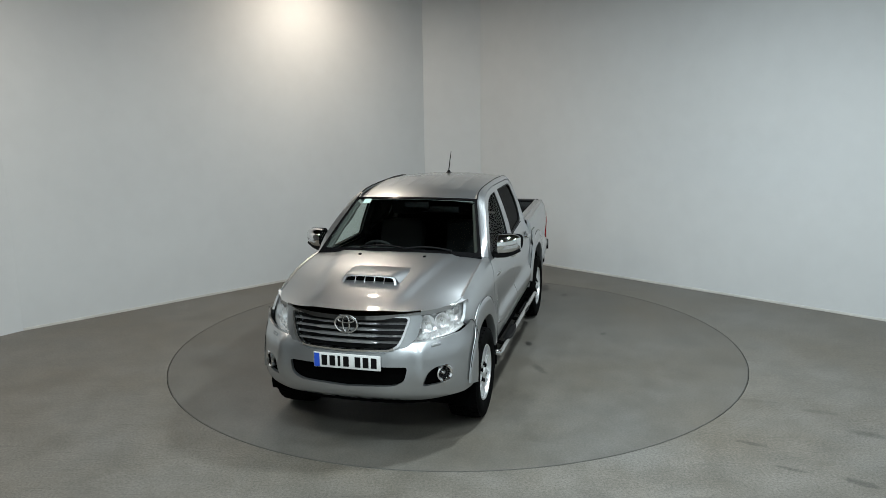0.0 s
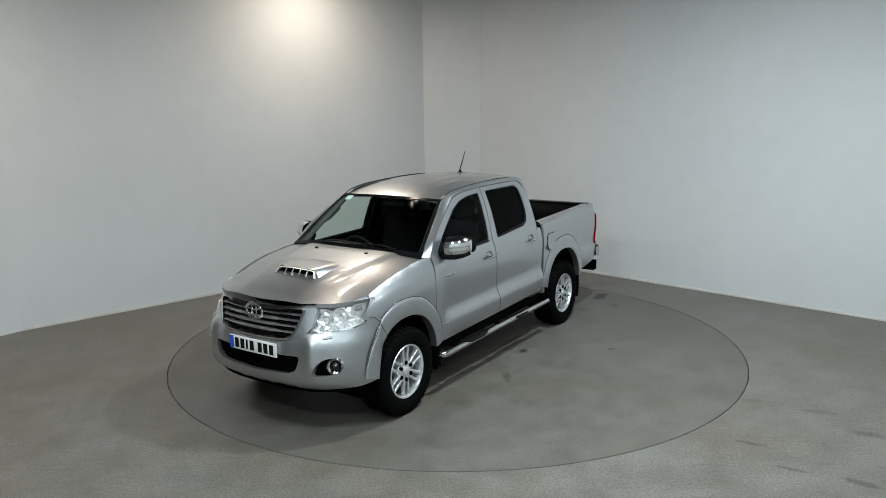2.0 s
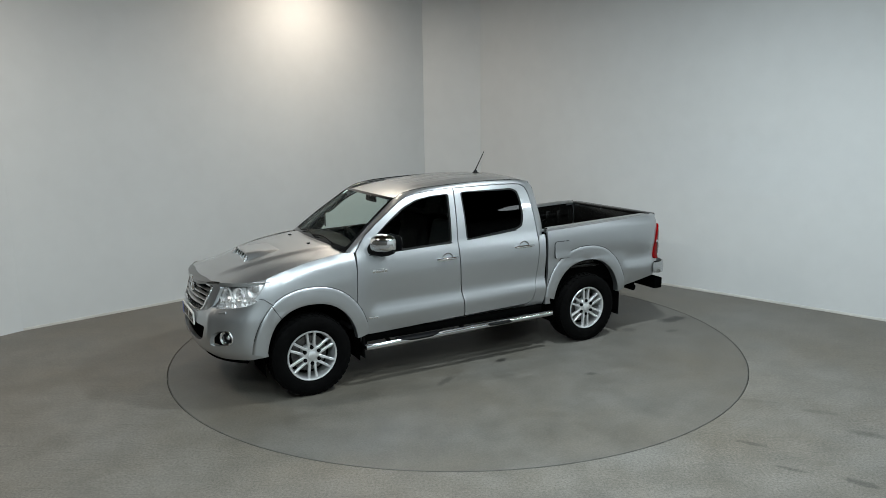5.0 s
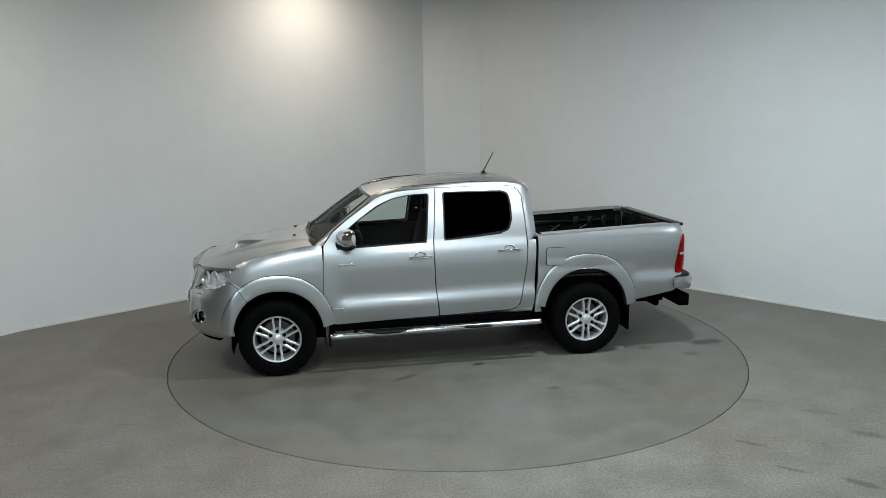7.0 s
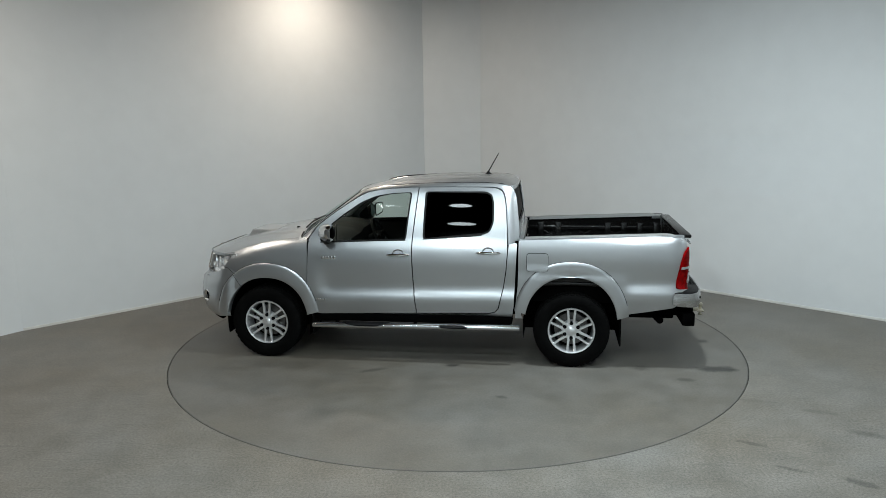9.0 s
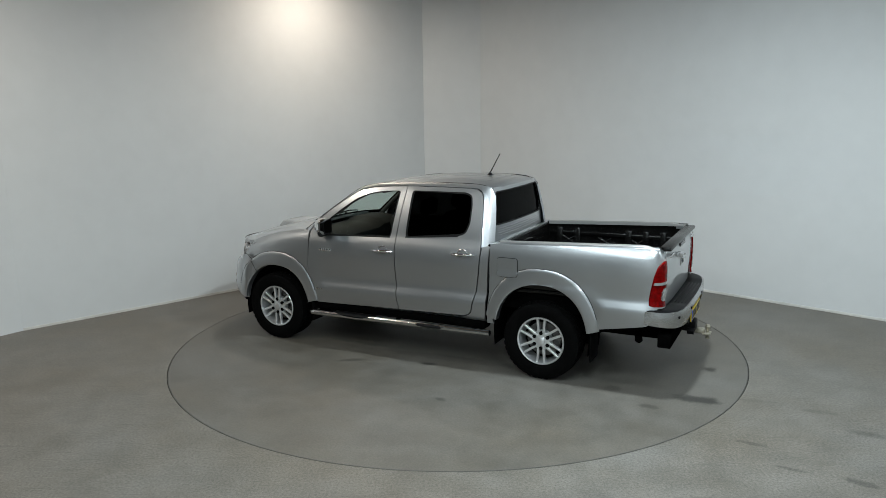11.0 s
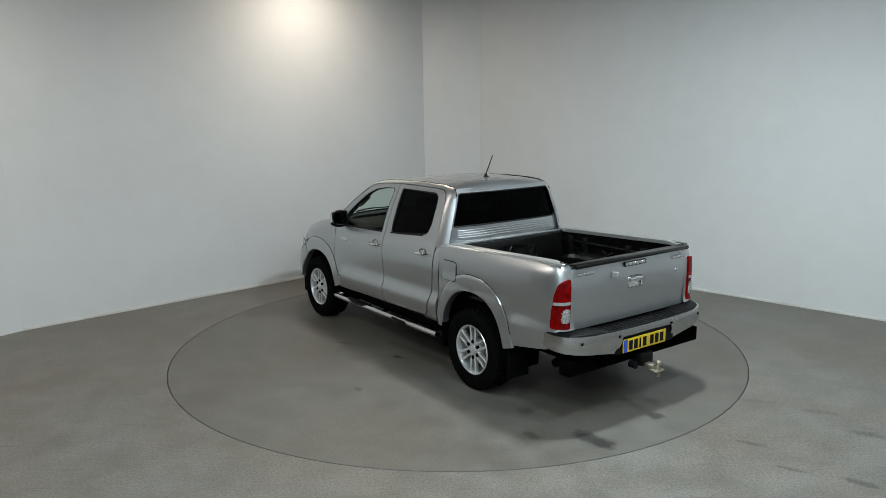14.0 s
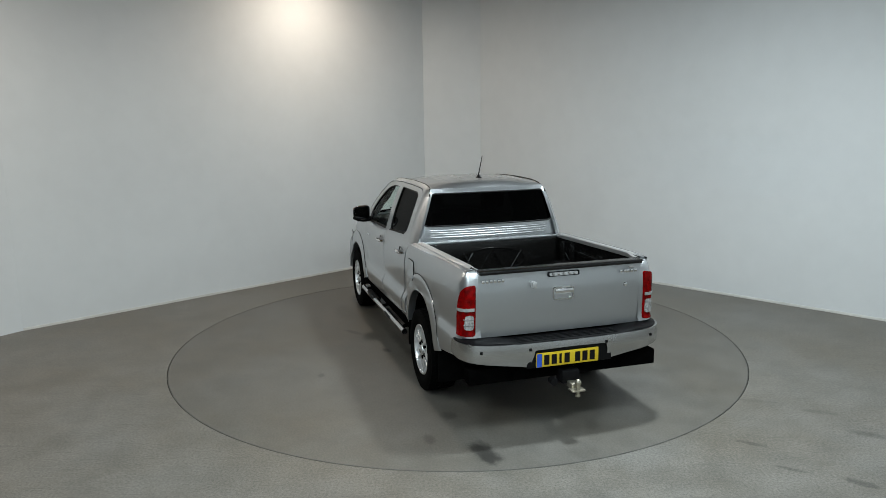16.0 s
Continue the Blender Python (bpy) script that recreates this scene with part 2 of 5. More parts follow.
def box(lo, hi, bevel=0.0, bm=None, m=None, seg=2):
    t = bmesh.new()
    bmesh.ops.create_cube(t, size=1)
    for v in t.verts:
        v.co = Vector([(a + b) / 2 + c * (b - a) for a, b, c in zip(lo, hi, v.co)])
    if bevel:
        bmesh.ops.bevel(t, geom=t.edges[:], offset=bevel, segments=seg, affect="EDGES", profile=0.5)
    if m:
        t.transform(m)
    return join(bm, t)


def join(bm, t):
    if bm is None:
        return t
    me = bpy.data.meshes.new("t")
    t.to_mesh(me)
    bm.from_mesh(me)
    bpy.data.meshes.remove(me)
    t.free()
    return bm


def revolve(profile, n=48, bm=None, m=None, closed=False):
    """Turns a profile of (radius, y) round the y axis."""
    t = bmesh.new()
    rows = []
    for k in range(n):
        a = 2 * math.pi * k / n
        rows.append([t.verts.new((r * math.cos(a), y, r * math.sin(a))) for r, y in profile])
    for a, b in zip(rows, rows[1:] + rows[:1]):
        for i in range(len(profile) - 1):
            t.faces.new((a[i], a[i + 1], b[i + 1], b[i]))
    bmesh.ops.remove_doubles(t, verts=t.verts, dist=1e-6)
    if m:
        t.transform(m)
    return join(bm, t)


def part(name, bm, material, parent=None, label="", sharp=38, recalc=False):
    if recalc:
        bmesh.ops.recalc_face_normals(bm, faces=bm.faces)
    me = bpy.data.meshes.new(name)
    for f in bm.faces:
        f.smooth = True
    bm.to_mesh(me)
    bm.free()
    me.materials.append(material)
    me.set_sharp_from_angle(angle=radians(sharp))
    ob = new(name, me)
    ob.parent = parent
    return tagged(ob, label)


def pair(name, bm, material, parents, label="", sharp=38, recalc=False):
    """The part on the left and its mirror image on the right."""
    if not isinstance(parents, (tuple, list)):
        parents = (parents, parents)
    t = bm.copy()
    for v in t.verts:
        v.co.y = -v.co.y
    bmesh.ops.reverse_faces(t, faces=t.faces)
    return part(name, bm, material, parents[0], label, sharp, recalc), part(name, t, material, parents[1], label, sharp, recalc)

# ---------------------------------------------------------------- the room


def wall(name, a, b, h=CEILING, thick=0.2, material=WALL):
    a, b = Vector((*a, 0)), Vector((*b, 0))
    d = (b - a).normalized()
    n = Vector((-d.y, d.x, 0)) * thick
    bm = bmesh.new()
    vs = [bm.verts.new(p + Vector((0, 0, z))) for z in (-0.1, h) for p in (a, b, b + n, a + n)]
    for f in ((0, 1, 5, 4), (1, 2, 6, 5), (2, 3, 7, 6), (3, 0, 4, 7), (0, 3, 2, 1), (4, 5, 6, 7)):
        bm.faces.new([vs[i] for i in f])
    return tagged(part(name, bm, material, recalc=True), "pale grey painted plaster wall" if material == WALL else "unseen dark wall added to dim the truck's reflections", kind="structure")


def skirting(a, b):
    a, b = Vector((*a, 0)), Vector((*b, 0))
    d = (b - a).normalized()
    n = Vector((d.y, -d.x, 0))
    rows = [[p + n * o + Vector((0, 0, z)) for o, z in ((-0.001, 0), (0.010, 0), (0.010, 0.022), (0.007, 0.027), (-0.001, 0.028))] for p in (a, b)]
    return tagged(part("baseboard", loft(rows), SKIRT, recalc=True), "thin off-white skirting strip along the wall", kind="structure")


def build_room():
    corner = [(-0.50, 4.90), (0.46, 4.84)]
    left_bend, left_end, right_end = (-5.09, 0.52), (-7.6, -3.20), (9.0, -3.140)
    bl, br = (-3.6, -8.9), (3.6, -8.9)
    wall("wall_left", left_bend, corner[0])
    left_mid = (-6.15, -1.05)
    wall("wall_left_side", left_mid, left_bend)
    # added dark wall out of view, darkens the truck's side when it faces left
    wall("unseen_wall_left", left_end, left_mid, material=UNSEEN_DARKWALL)
    wall("wall_corner", corner[0], corner[1])
    wall("wall_right", corner[1], right_end)
    # unseen walls, placed to close the room and mirror in the paint
    wall("wall_back_right", right_end, br)
    wall("wall_back", br, bl)
    # dark one, added to take light from the reflections
    wall("unseen_wall_back_left", bl, left_end, material=UNSEEN_DARKWALL)
    skirting(left_bend, corner[0])
    skirting(corner[1], right_end)
    # floor with a round opening for the turntable
    n = 128
    ring = [(R_TABLE + 0.006) * Vector((math.cos(2 * math.pi * k / n), math.sin(2 * math.pi * k / n), 0)) for k in range(n)]

    def far(v):
        return v.normalized() * 16
    rows = [[p - Vector((0, 0, 0.06)) for p in ring], ring, [p * 1.4 for p in ring], [p * 2.4 for p in ring], [far(p) for p in ring]]
    tagged(part("floor", loft(rows, closed=True), FLOOR, recalc=False), "grey painted concrete floor with scuffs", kind="structure")
    bm = bmesh.new()
    bm.faces.new([bm.verts.new(p * 1.02 - Vector((0, 0, 0.06))) for p in ring])
    tagged(part("ground", bm, PIT), "dark bottom of the turntable pit", kind="structure")
    bm = bmesh.new()
    poly = [left_end, left_bend, corner[0], corner[1], right_end, br, bl]
    bm.faces.new([bm.verts.new((x, y, CEILING)) for x, y in poly])
    bmesh.ops.solidify(bm, geom=bm.faces[:], thickness=0.1)
    tagged(part("ceiling", bm, CEIL), "dark warm ceiling", kind="structure")


def build_lamps():
    # housings hang over the added fill lamps too
    for x, y, r, w, c, beam in LAMPS:
        lamp = new("ceiling_or_fill_lamp")
        lamp.location = (x, y, CEILING)
        part("housing", revolve([(0.02, 0.0), (r + 0.04, 0.0), (r + 0.05, 0.09), (r + 0.02, 0.11), (r, 0.09), (0.02, 0.05)], 40, m=pose(0, 0, 0, -90)), ALLOY, lamp, recalc=True)
        tagged(lamp, "round metal lamp under the ceiling, out of view, some added as fill", "ceiling lamp", "ceiling lamps")
        l = bpy.data.lights.new("light", "AREA")
        l.shape, l.size, l.energy, l.color = "DISK", 2 * r * 0.95, w, c
        l.spread = radians(beam)
        ob = new("light", l)
        ob.location = (x, y, CEILING - 0.115)


def build_turntable():
    top = new("turntable")
    tagged(top, "round grey painted concrete turntable flush in the floor", "turntable")
    n = 128
    ring = [R_TABLE * Vector((math.cos(2 * math.pi * k / n), math.sin(2 * math.pi * k / n), 0)) for k in range(n)]
    rows = [[p - Vector((0, 0, 0.05)) for p in ring], [p - Vector((0, 0, 0.003)) for p in ring], [p * 0.999 for p in ring]]
    bm = loft(rows, closed=True)
    bm.faces.new([v for v in bm.verts if v.co.z > -0.001])
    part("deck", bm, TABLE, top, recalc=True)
    ring2 = [(R_TABLE - 0.009, -0.001), (R_TABLE - 0.009, 0.001), (R_TABLE - 0.0015, 0.001), (R_TABLE - 0.0015, -0.001)]
    part("edge_trim", revolve(ring2, 128, m=pose(0, 0, 0, 90)), mat("edge_steel", (0.085, 0.083, 0.076), 0.6, 0.2, vary=0.2), top, "thin worn steel edge", recalc=True)
    return top


# ---------------------------------------------------------------- the pick-up truck: its surfaces
# x forwards from the middle of the wheelbase, y to its left, z up

DOOR_Z = curve((0.38, 0.795), (0.45, 0.835), (0.53, 0.858), (0.60, 0.870), (0.640, 0.871), (0.665, 0.863), (0.725, 0.838), (0.75, 0.836), (0.88, 0.842), (1.0, 0.846), (1.10, 0.838), (1.18, 0.818), (1.225, 0.798),
               (1.35, 0.764), (1.50, 0.716), (1.65, 0.656), (1.72, 0.622), (1.76, 0.590))
PLAIN_Z = curve((0.38, 0.80), (0.5, 0.845), (0.7, 0.858), (0.9, 0.852), (1.0, 0.846), (1.10, 0.838), (1.18, 0.818), (1.225, 0.798), (1.35, 0.764), (1.50, 0.716))
BED_Z = curve((0.50, 0.825), (0.60, 0.852), (0.72, 0.868), (0.76, 0.867), (0.785, 0.858), (0.82, 0.840), (0.85, 0.838), (0.95, 0.845), (1.05, 0.850), (1.15, 0.846), (1.22, 0.834), (1.27, 0.815), (1.30, 0.785))
HOOD_EDGE = curve((1.05, 1.25), (1.22, 1.242), (1.30, 1.232), (1.54, 1.192), (1.78, 1.125), (1.90, 1.085), (2.04, 1.055), (2.2, 1.035))
NOSE = curve((1.5, 0.0), (1.75, -0.006), (1.9, -0.022), (2.05, -0.055), (2.2, -0.12))


def smooth(a, b, v):
    t = min(1, max(0, (v - a) / (b - a)))
    return t * t * (3 - 2 * t)


def side_y(x, z):
    """Half width of doors and front wing."""
    zc = z - 0.032 * (0.87 - x) / 1.67 if z < 0.9 else z - 0.032 * (0.87 - x) / 1.67 * (1 - smooth(0.9, 1.0, z))
    k = smooth(0.86, 1.03, x)
    y = DOOR_Z(zc) * (1 - k) + PLAIN_Z(z) * k
    zh = HOOD_EDGE(x)
    if x > 1.05:
        roll = max(0.0, (z - (zh - 0.24)) / 0.24)
        wing = 0.850 - 0.030 * roll - 0.055 * roll ** 5 + NOSE(x)
        if z < 0.7:
            wing = min(wing, PLAIN_Z(z) + NOSE(x))
        b = smooth(1.05, 1.2, x)
        y = y * (1 - b) + wing * b
    return y


def left(x, z):
    return Vector((x, side_y(x, z), z))


def plan(points, n=200):
    """Arc length along a plan curve of (x, y) points: place and outward normal."""
    k = [0.0]
    for a, b in zip(points, points[1:]):
        k.append(k[-1] + math.dist(a, b))
    fx, fy = curve(*zip(k, [p[0] for p in points])), curve(*zip(k, [p[1] for p in points]))

    def f(s):
        g = -1 if s < 0 else 1
        s = abs(s)
        e = 0.01
        t = Vector((fx(min(s + e, k[-1])) - fx(max(s - e, 0)), fy(min(s + e, k[-1])) - fy(max(s - e, 0)), 0))
        over = max(0, s - k[-1])
        nrm = Vector((t.y, -t.x, 0)).normalized()
        p = Vector((fx(s), fy(s), 0)) + t.normalized() * over
        return Vector((p.x, g * p.y, 0)), Vector((nrm.x, g * nrm.y, 0))
    return f


FRONT_PLAN = plan([(2.425, 0), (2.42, 0.25), (2.385, 0.45), (2.31, 0.63), (2.20, 0.755), (2.06, 0.838), (1.93, 0.868), (1.80, 0.876)])
BUMPER_Z = curve((0.37, -0.11), (0.41, -0.045), (0.47, -0.008), (0.58, 0.0), (0.68, -0.012), (0.76, -0.022), (0.83, -0.06), (0.90, -0.085), (1.0, -0.10))


def bumper_at(s, z):
    p, n = FRONT_PLAN(s)
    k = 1 - 0.75 * smooth(0.75, 1.1, abs(s))
    o = BUMPER_Z(z) * k
    # a soft upright ridge beside the lower intake
    o += 0.027 * math.exp(-((abs(s) - 0.56) / 0.05) ** 2) * smooth(0.45, 0.6, z) * (1 - smooth(0.78, 0.86, z))
    q = p + n * o
    return Vector((q.x, q.y, z))


LAMP_PLAN = plan([(2.335, 0.42), (2.285, 0.50), (2.21, 0.61), (2.11, 0.705), (2.0, 0.768), (1.86, 0.818)])


def lamp_at(s, z):
    p, n = LAMP_PLAN(s)
    q = p - n * (max(0, z - 0.84) * (0.42 - 0.32 * smooth(0.2, 0.6, s))) + n * 0.012 * math.sin(min(1, max(0, (z - 0.84) / 0.2)) * math.pi)
    return Vector((q.x, q.y, z))


def grille_at(y, z):
    return Vector((2.395 - 0.24 * y * y - 0.28 * max(0, z - 0.80) - 0.9 * max(0, abs(y) - 0.42) ** 1.5, y, z))


HOOD_C = curve((1.10, 1.292), (1.25, 1.284), (1.5, 1.255), (1.75, 1.212), (1.95, 1.165), (2.12, 1.112), (2.25, 1.065), (2.33, 1.040), (2.38, 1.020))


def hood_z(x, y):
    c, e = HOOD_C(x), HOOD_EDGE(x)
    ye = 0.765 + NOSE(x) * 0.6
    t = min(1.15, abs(y) / ye)
    z = c - (c - e) * (0.30 * t ** 2 + 0.70 * t ** 3.2)
    ridge = 0.30 + 0.22 * (2.3 - x) / 1.1
    z -= 0.014 * smooth(ridge - 0.01, ridge + 0.035, abs(y)) * smooth(2.34, 2.0, x) if x < 2.34 else 0
    return z


BED_PLAN = plan([(-0.93, 0.85), (-1.6, 0.852), (-2.25, 0.850), (-2.46, 0.842), (-2.56, 0.818), (-2.612, 0.770), (-2.625, 0.695)])


def bed_at(s, z):
    p, n = BED_PLAN(s + 0.1)
    o = (BED_Z(z) - 0.85)
    k = smooth(0.98, 1.08, s)
    if z < 0.90:
        flat = curve_flat(z)
        o = flat * (1 - k) + o * k
    o *= 1 - 0.5 * smooth(1.45, 1.62, s) * smooth(1.2, 1.1, z)
    q = p + n * o
    return Vector((q.x, q.y, z))


curve_flat = curve((0.4, -0.02), (0.6, 0.0), (0.9, -0.002))


def roof_z(x, y):
    return ROOF_C(x) - 0.042 * (abs(y) / 0.58) ** 2.4


ROOF_C = curve((0.70, 1.672), (0.60, 1.704), (0.45, 1.738), (0.30, 1.763), (0.0, 1.794), (-0.3, 1.812), (-0.67, 1.810), (-0.85, 1.798), (-0.95, 1.778), (-1.0, 1.745))


def arch(cx, cz, rx, rz, a0, a1, n=28, power=2.0):
    """Points of an oval arch between two angles in degrees, from front to rear."""
    out = []
    for k in range(n + 1):
        a = radians(a0 + (a1 - a0) * k / n)
        c, s = math.cos(a), math.sin(a)
        out.append((cx + rx * math.copysign(abs(c) ** (2 / power), c), cz + rz * math.copysign(abs(s) ** (2 / power), s)))
    return out


# ---------------------------------------------------------------- the pick-up truck: its parts


def flare(cx, cz, ri, ro, y_at, parent, a0, a1, split=None):
    """Wheel arch extension: a raised band round the arch that turns in at its edge."""
    rows = []
    for k in range(49):
        a = a0 + (a1 - a0) * k / 48
        pts = []
        for s in (1.0, 0.985, 0.90, 0.75, 0.55, 0.35, 0.15, 0.03, 0.0, -0.02, -0.03):
            rx, rz = ri[0] + (ro[0] - ri[0]) * s, ri[1] + (ro[1] - ri[1]) * s
            c, si = math.cos(radians(a)), math.sin(radians(a))
            x, z = cx + rx * math.copysign(abs(c) ** 0.9, c), cz + rz * math.copysign(abs(si) ** 0.9, si)
            x0, z0 = cx + ro[0] * c, cz + ro[1] * si
            base = y_at(x, max(z, 0.45))
            prof = 0.002 + 0.010 * smooth(1.0, 0.95, s) if s > 0.95 else 0.012 + 0.007 * smooth(0.95, 0.30, s)
            y = base + prof
            if s >= 1.0:
                y = base - 0.006
            if s <= 0.0:
                y = base + 0.019 - {0.0: 0.002, -0.02: 0.02, -0.03: 0.07}[s]
            pts.append((x, y, z))
        rows.append(pts)
    flares = pair("wheel_arch_flare", loft(rows), PAINT, parent, recalc=False)
    edge = [r[0] for r in rows[3:-3]]
    pair("flare_seam", tube([(x, y + 0.0085, z) for x, y, z in edge], 0.0028, 6), DRIP, flares, "dark seal along the arch edge")
    if split is not None:
        cut = rows[split]
        pair("flare_joint", tube([(x, y + 0.0015, z) for x, y, z in cut[1:9]], 0.003, 6), DRIP, flares)
    return flares


def build_wheel(truck, x, side, steer=0.0):
    """A wheel whose outer face looks to +y before it is turned to its side."""
    m = pose(x, side * 0.745, 0.368, 0, 0, (0 if side > 0 else 180) + steer)
    hub = new("wheel")
    hub.parent = truck
    hub.matrix_basis = m
    R = 0.369
    prof = [(0.222, 0.105), (0.232, 0.118), (0.250, 0.126), (0.285, 0.134), (0.318, 0.132), (0.342, 0.126), (0.357, 0.114), (R - 0.008, 0.096), (R - 0.008, -0.096), (0.357, -0.114),
            (0.318, -0.13), (0.27, -0.134), (0.222, -0.11)]
    bm = revolve(prof, 72)
    # tread blocks
    for row, (y0, y1, sh) in enumerate(((-0.118, -0.062, 0), (-0.054, -0.006, 0.5), (0.006, 0.054, 0), (0.062, 0.118, 0.5))):
        n = 40
        for k in range(n):
            a0, a1 = 2 * math.pi * (k + sh) / n, 2 * math.pi * (k + sh + 0.72) / n
            lean = 0.02
            edge0 = 0.006 if row in (0,) else 0.0
            edge1 = 0.006 if row in (3,) else 0.0
            q = []
            for rr in (R - 0.016, R):
                for a, y in ((a0, y0), (a1, y0), (a1 + lean, y1), (a0 + lean, y1)):
                    cut = (edge0 if y == y0 else edge1) if rr == R else 0
                    q.append(bm.verts.new(((rr - cut) * math.cos(a), y, (rr - cut) * math.sin(a))))
            for f in ((4, 5, 6, 7), (0, 1, 5, 4), (1, 2, 6, 5), (2, 3, 7, 6), (3, 0, 4, 7)):
                bm.faces.new([q[i] for i in f])
    part("tyre", bm, RUBBER, hub, "black all-terrain tyre with blocky tread", sharp=30, recalc=True)
    rim = part("rim", revolve([(0.226, 0.095), (0.230, 0.112), (0.224, 0.120), (0.212, 0.116), (0.206, 0.098), (0.200, 0.02), (0.198, -0.10), (0.21, -0.11)], 64), ALLOY, hub, "silver alloy rim with six pairs of spokes", recalc=True)
    for k in range(6):
        for g in (-1, 1):
            bm = bmesh.new()
            rows = []
            for r, w, y, off in ((0.055, 0.013, 0.098, 0.021), (0.09, 0.012, 0.105, 0.025), (0.15, 0.0105, 0.103, 0.030), (0.212, 0.011, 0.108, 0.036)):
                rows.append([(r, y - 0.03, g * off - w), (r, y - 0.004, g * off - w), (r, y, g * off - w + 0.004), (r, y, g * off + w - 0.004), (r, y - 0.004, g * off + w), (r, y - 0.03, g * off + w)])
            loft(rows, bm)
            bm.transform(Matrix.Rotation(radians(60 * k + 90), 4, "Y"))
            part("spoke", bm, ALLOY, rim, recalc=True)
    part("hub_centre", revolve([(0.001, 0.118), (0.03, 0.117), (0.038, 0.112), (0.041, 0.100), (0.085, 0.094), (0.095, 0.08), (0.095, 0.03)], 36), ALLOY, rim, recalc=True)
    for k in range(6):
        a = radians(60 * k + 90)
        at = pose(0.073 * math.cos(a), 0, 0.073 * math.sin(a))
        # black disc proud of the hub, painted shade of a recessed pocket
        part("nut_pocket_shade", revolve([(0.001, 0.1085), (0.016, 0.1085), (0.0175, 0.106), (0.0175, 0.085)], 16, m=at), UNDER, rim, "dark disc standing for the shade in a nut pocket", recalc=True)
        part("wheel_nut", revolve([(0.001, 0.113), (0.007, 0.1125), (0.009, 0.1095), (0.009, 0.100)], 6, m=at), BLACK, rim, recalc=True)
    part("brake_disc", revolve([(0.001, 0.015), (0.16, 0.015), (0.165, 0.005), (0.165, -0.02), (0.001, -0.02)], 40), mat_disc, hub, "dark steel brake disc", recalc=True)
    part("brake_drum", revolve([(0.001, -0.02), (0.195, -0.02), (0.195, -0.09), (0.001, -0.09)], 32), UNDER, hub, recalc=True)
    return hub


mat_disc = mat("brake_steel", (0.12, 0.115, 0.11), 0.45, 0.9)


def build_front(truck):
    # bonnet
    outline = [(1.222, 0), (1.215, 0.25), (1.195, 0.5), (1.165, 0.70), (1.17, 0.752)]
    front = [(1.50, 0.760), (1.75, 0.756), (1.885, 0.748), (2.03, 0.700), (2.14, 0.630), (2.225, 0.540), (2.30, 0.42), (2.345, 0.22), (2.36, 0)]
    half = outline + front
    full = half + [(x, -y) for x, y in half[-2:0:-1]]
    bonnet = part("bonnet", patch(full, lambda x, y: (x, y, hood_z(x, y)), (0, 0, 1), 0.045, rim=0.03), PAINT, truck)
    # chrome lip along the bonnet's front edge
    lip = [(2.235, 0.53), (2.30, 0.42), (2.345, 0.22), (2.36, 0.0)]
    lip = lip + [(x, -y) for x, y in lip[-2::-1]]
    f = [curve(*[(y, x) for x, y in lip])]
    rows = []
    for k in range(41):
        y = -0.53 + 1.06 * k / 40
        x = f[0](y)
        z = hood_z(x, y)
        w = 1 - smooth(0.24, 0.50, abs(y)) * 0.85
        rows.append([(x - 0.052 * w, y, hood_z(x - 0.052 * w, y) + 0.001), (x - 0.046 * w, y, hood_z(x - 0.046 * w, y) + 0.006), (x - 0.01, y, z + 0.006), (x + 0.014 * w, y, z - 0.002), (x + 0.018 * w, y, z - 0.004 - 0.030 * w), (x - 0.01, y, z - 0.006 - 0.030 * w)])
    part("bonnet_trim", loft(rows), mat("smoked_chrome", (0.22, 0.215, 0.21), 0.06, 1.0), bonnet, "dark glossy strip along the bonnet's front edge", recalc=True)
    # bonnet scoop, its mouth forwards
    xs = [(1.95, 0.205, 0.006), (1.94, 0.210, 0.036), (1.913, 0.211, 0.052), (1.85, 0.218, 0.043), (1.76, 0.226, 0.026), (1.67, 0.226, 0.010), (1.59, 0.216, -0.006)]
    rows = []
    for x, w, h in xs:
        r = []
        for k in range(17):
            t = -1 + 2 * k / 16
            y = t * (w + 0.035)
            up = h * (1 - smooth(0.80, 1.0, abs(t)))
            r.append((x, y + 0.02, hood_z(x, y) + up - 0.004 * (abs(t) > 0.99)))
        rows.append(r)
    scoop = part("bonnet_scoop", loft(rows[2:]), PAINT, bonnet, recalc=False)
    # mouth: a dark opening in a painted lip
    yo = 0.02
    mouth = rounded([(-0.212, 0.000), (0.212, 0.000), (0.194, 0.050), (-0.194, 0.050)], 0.020)
    outer = rounded([(-0.236, -0.010), (0.236, -0.010), (0.211, 0.057), (-0.211, 0.057)], 0.025)
    fm = lambda y, h: (1.95 - 0.7 * max(0, h), y + yo, hood_z(1.95, 0) + h - 0.012 * (y / 0.25) ** 2)
    part("scoop_lip", patch(outer, fm, (1, 0, 0.3), 0.02, holes=[mouth], rim=0.012), PAINT, scoop)
    part("scoop_mouth", patch(mouth, lambda y, h: Vector(fm(y, h)) - Vector((0.035, 0, 0)), (1, 0, 0.3), 0.04, rim=0), UNDER, scoop)
    for y in (-0.12, -0.04, 0.04, 0.12):
        a, b = Vector(fm(y, 0.000)), Vector(fm(y, 0.050))
        part("scoop_slat", box((-0.014, -0.0022, 0), (-0.006, 0.0022, (b - a).length), 0.0008, m=Matrix.Translation(a) @ pose(0, 0, 0, 0, -35)), ALLOY, scoop)
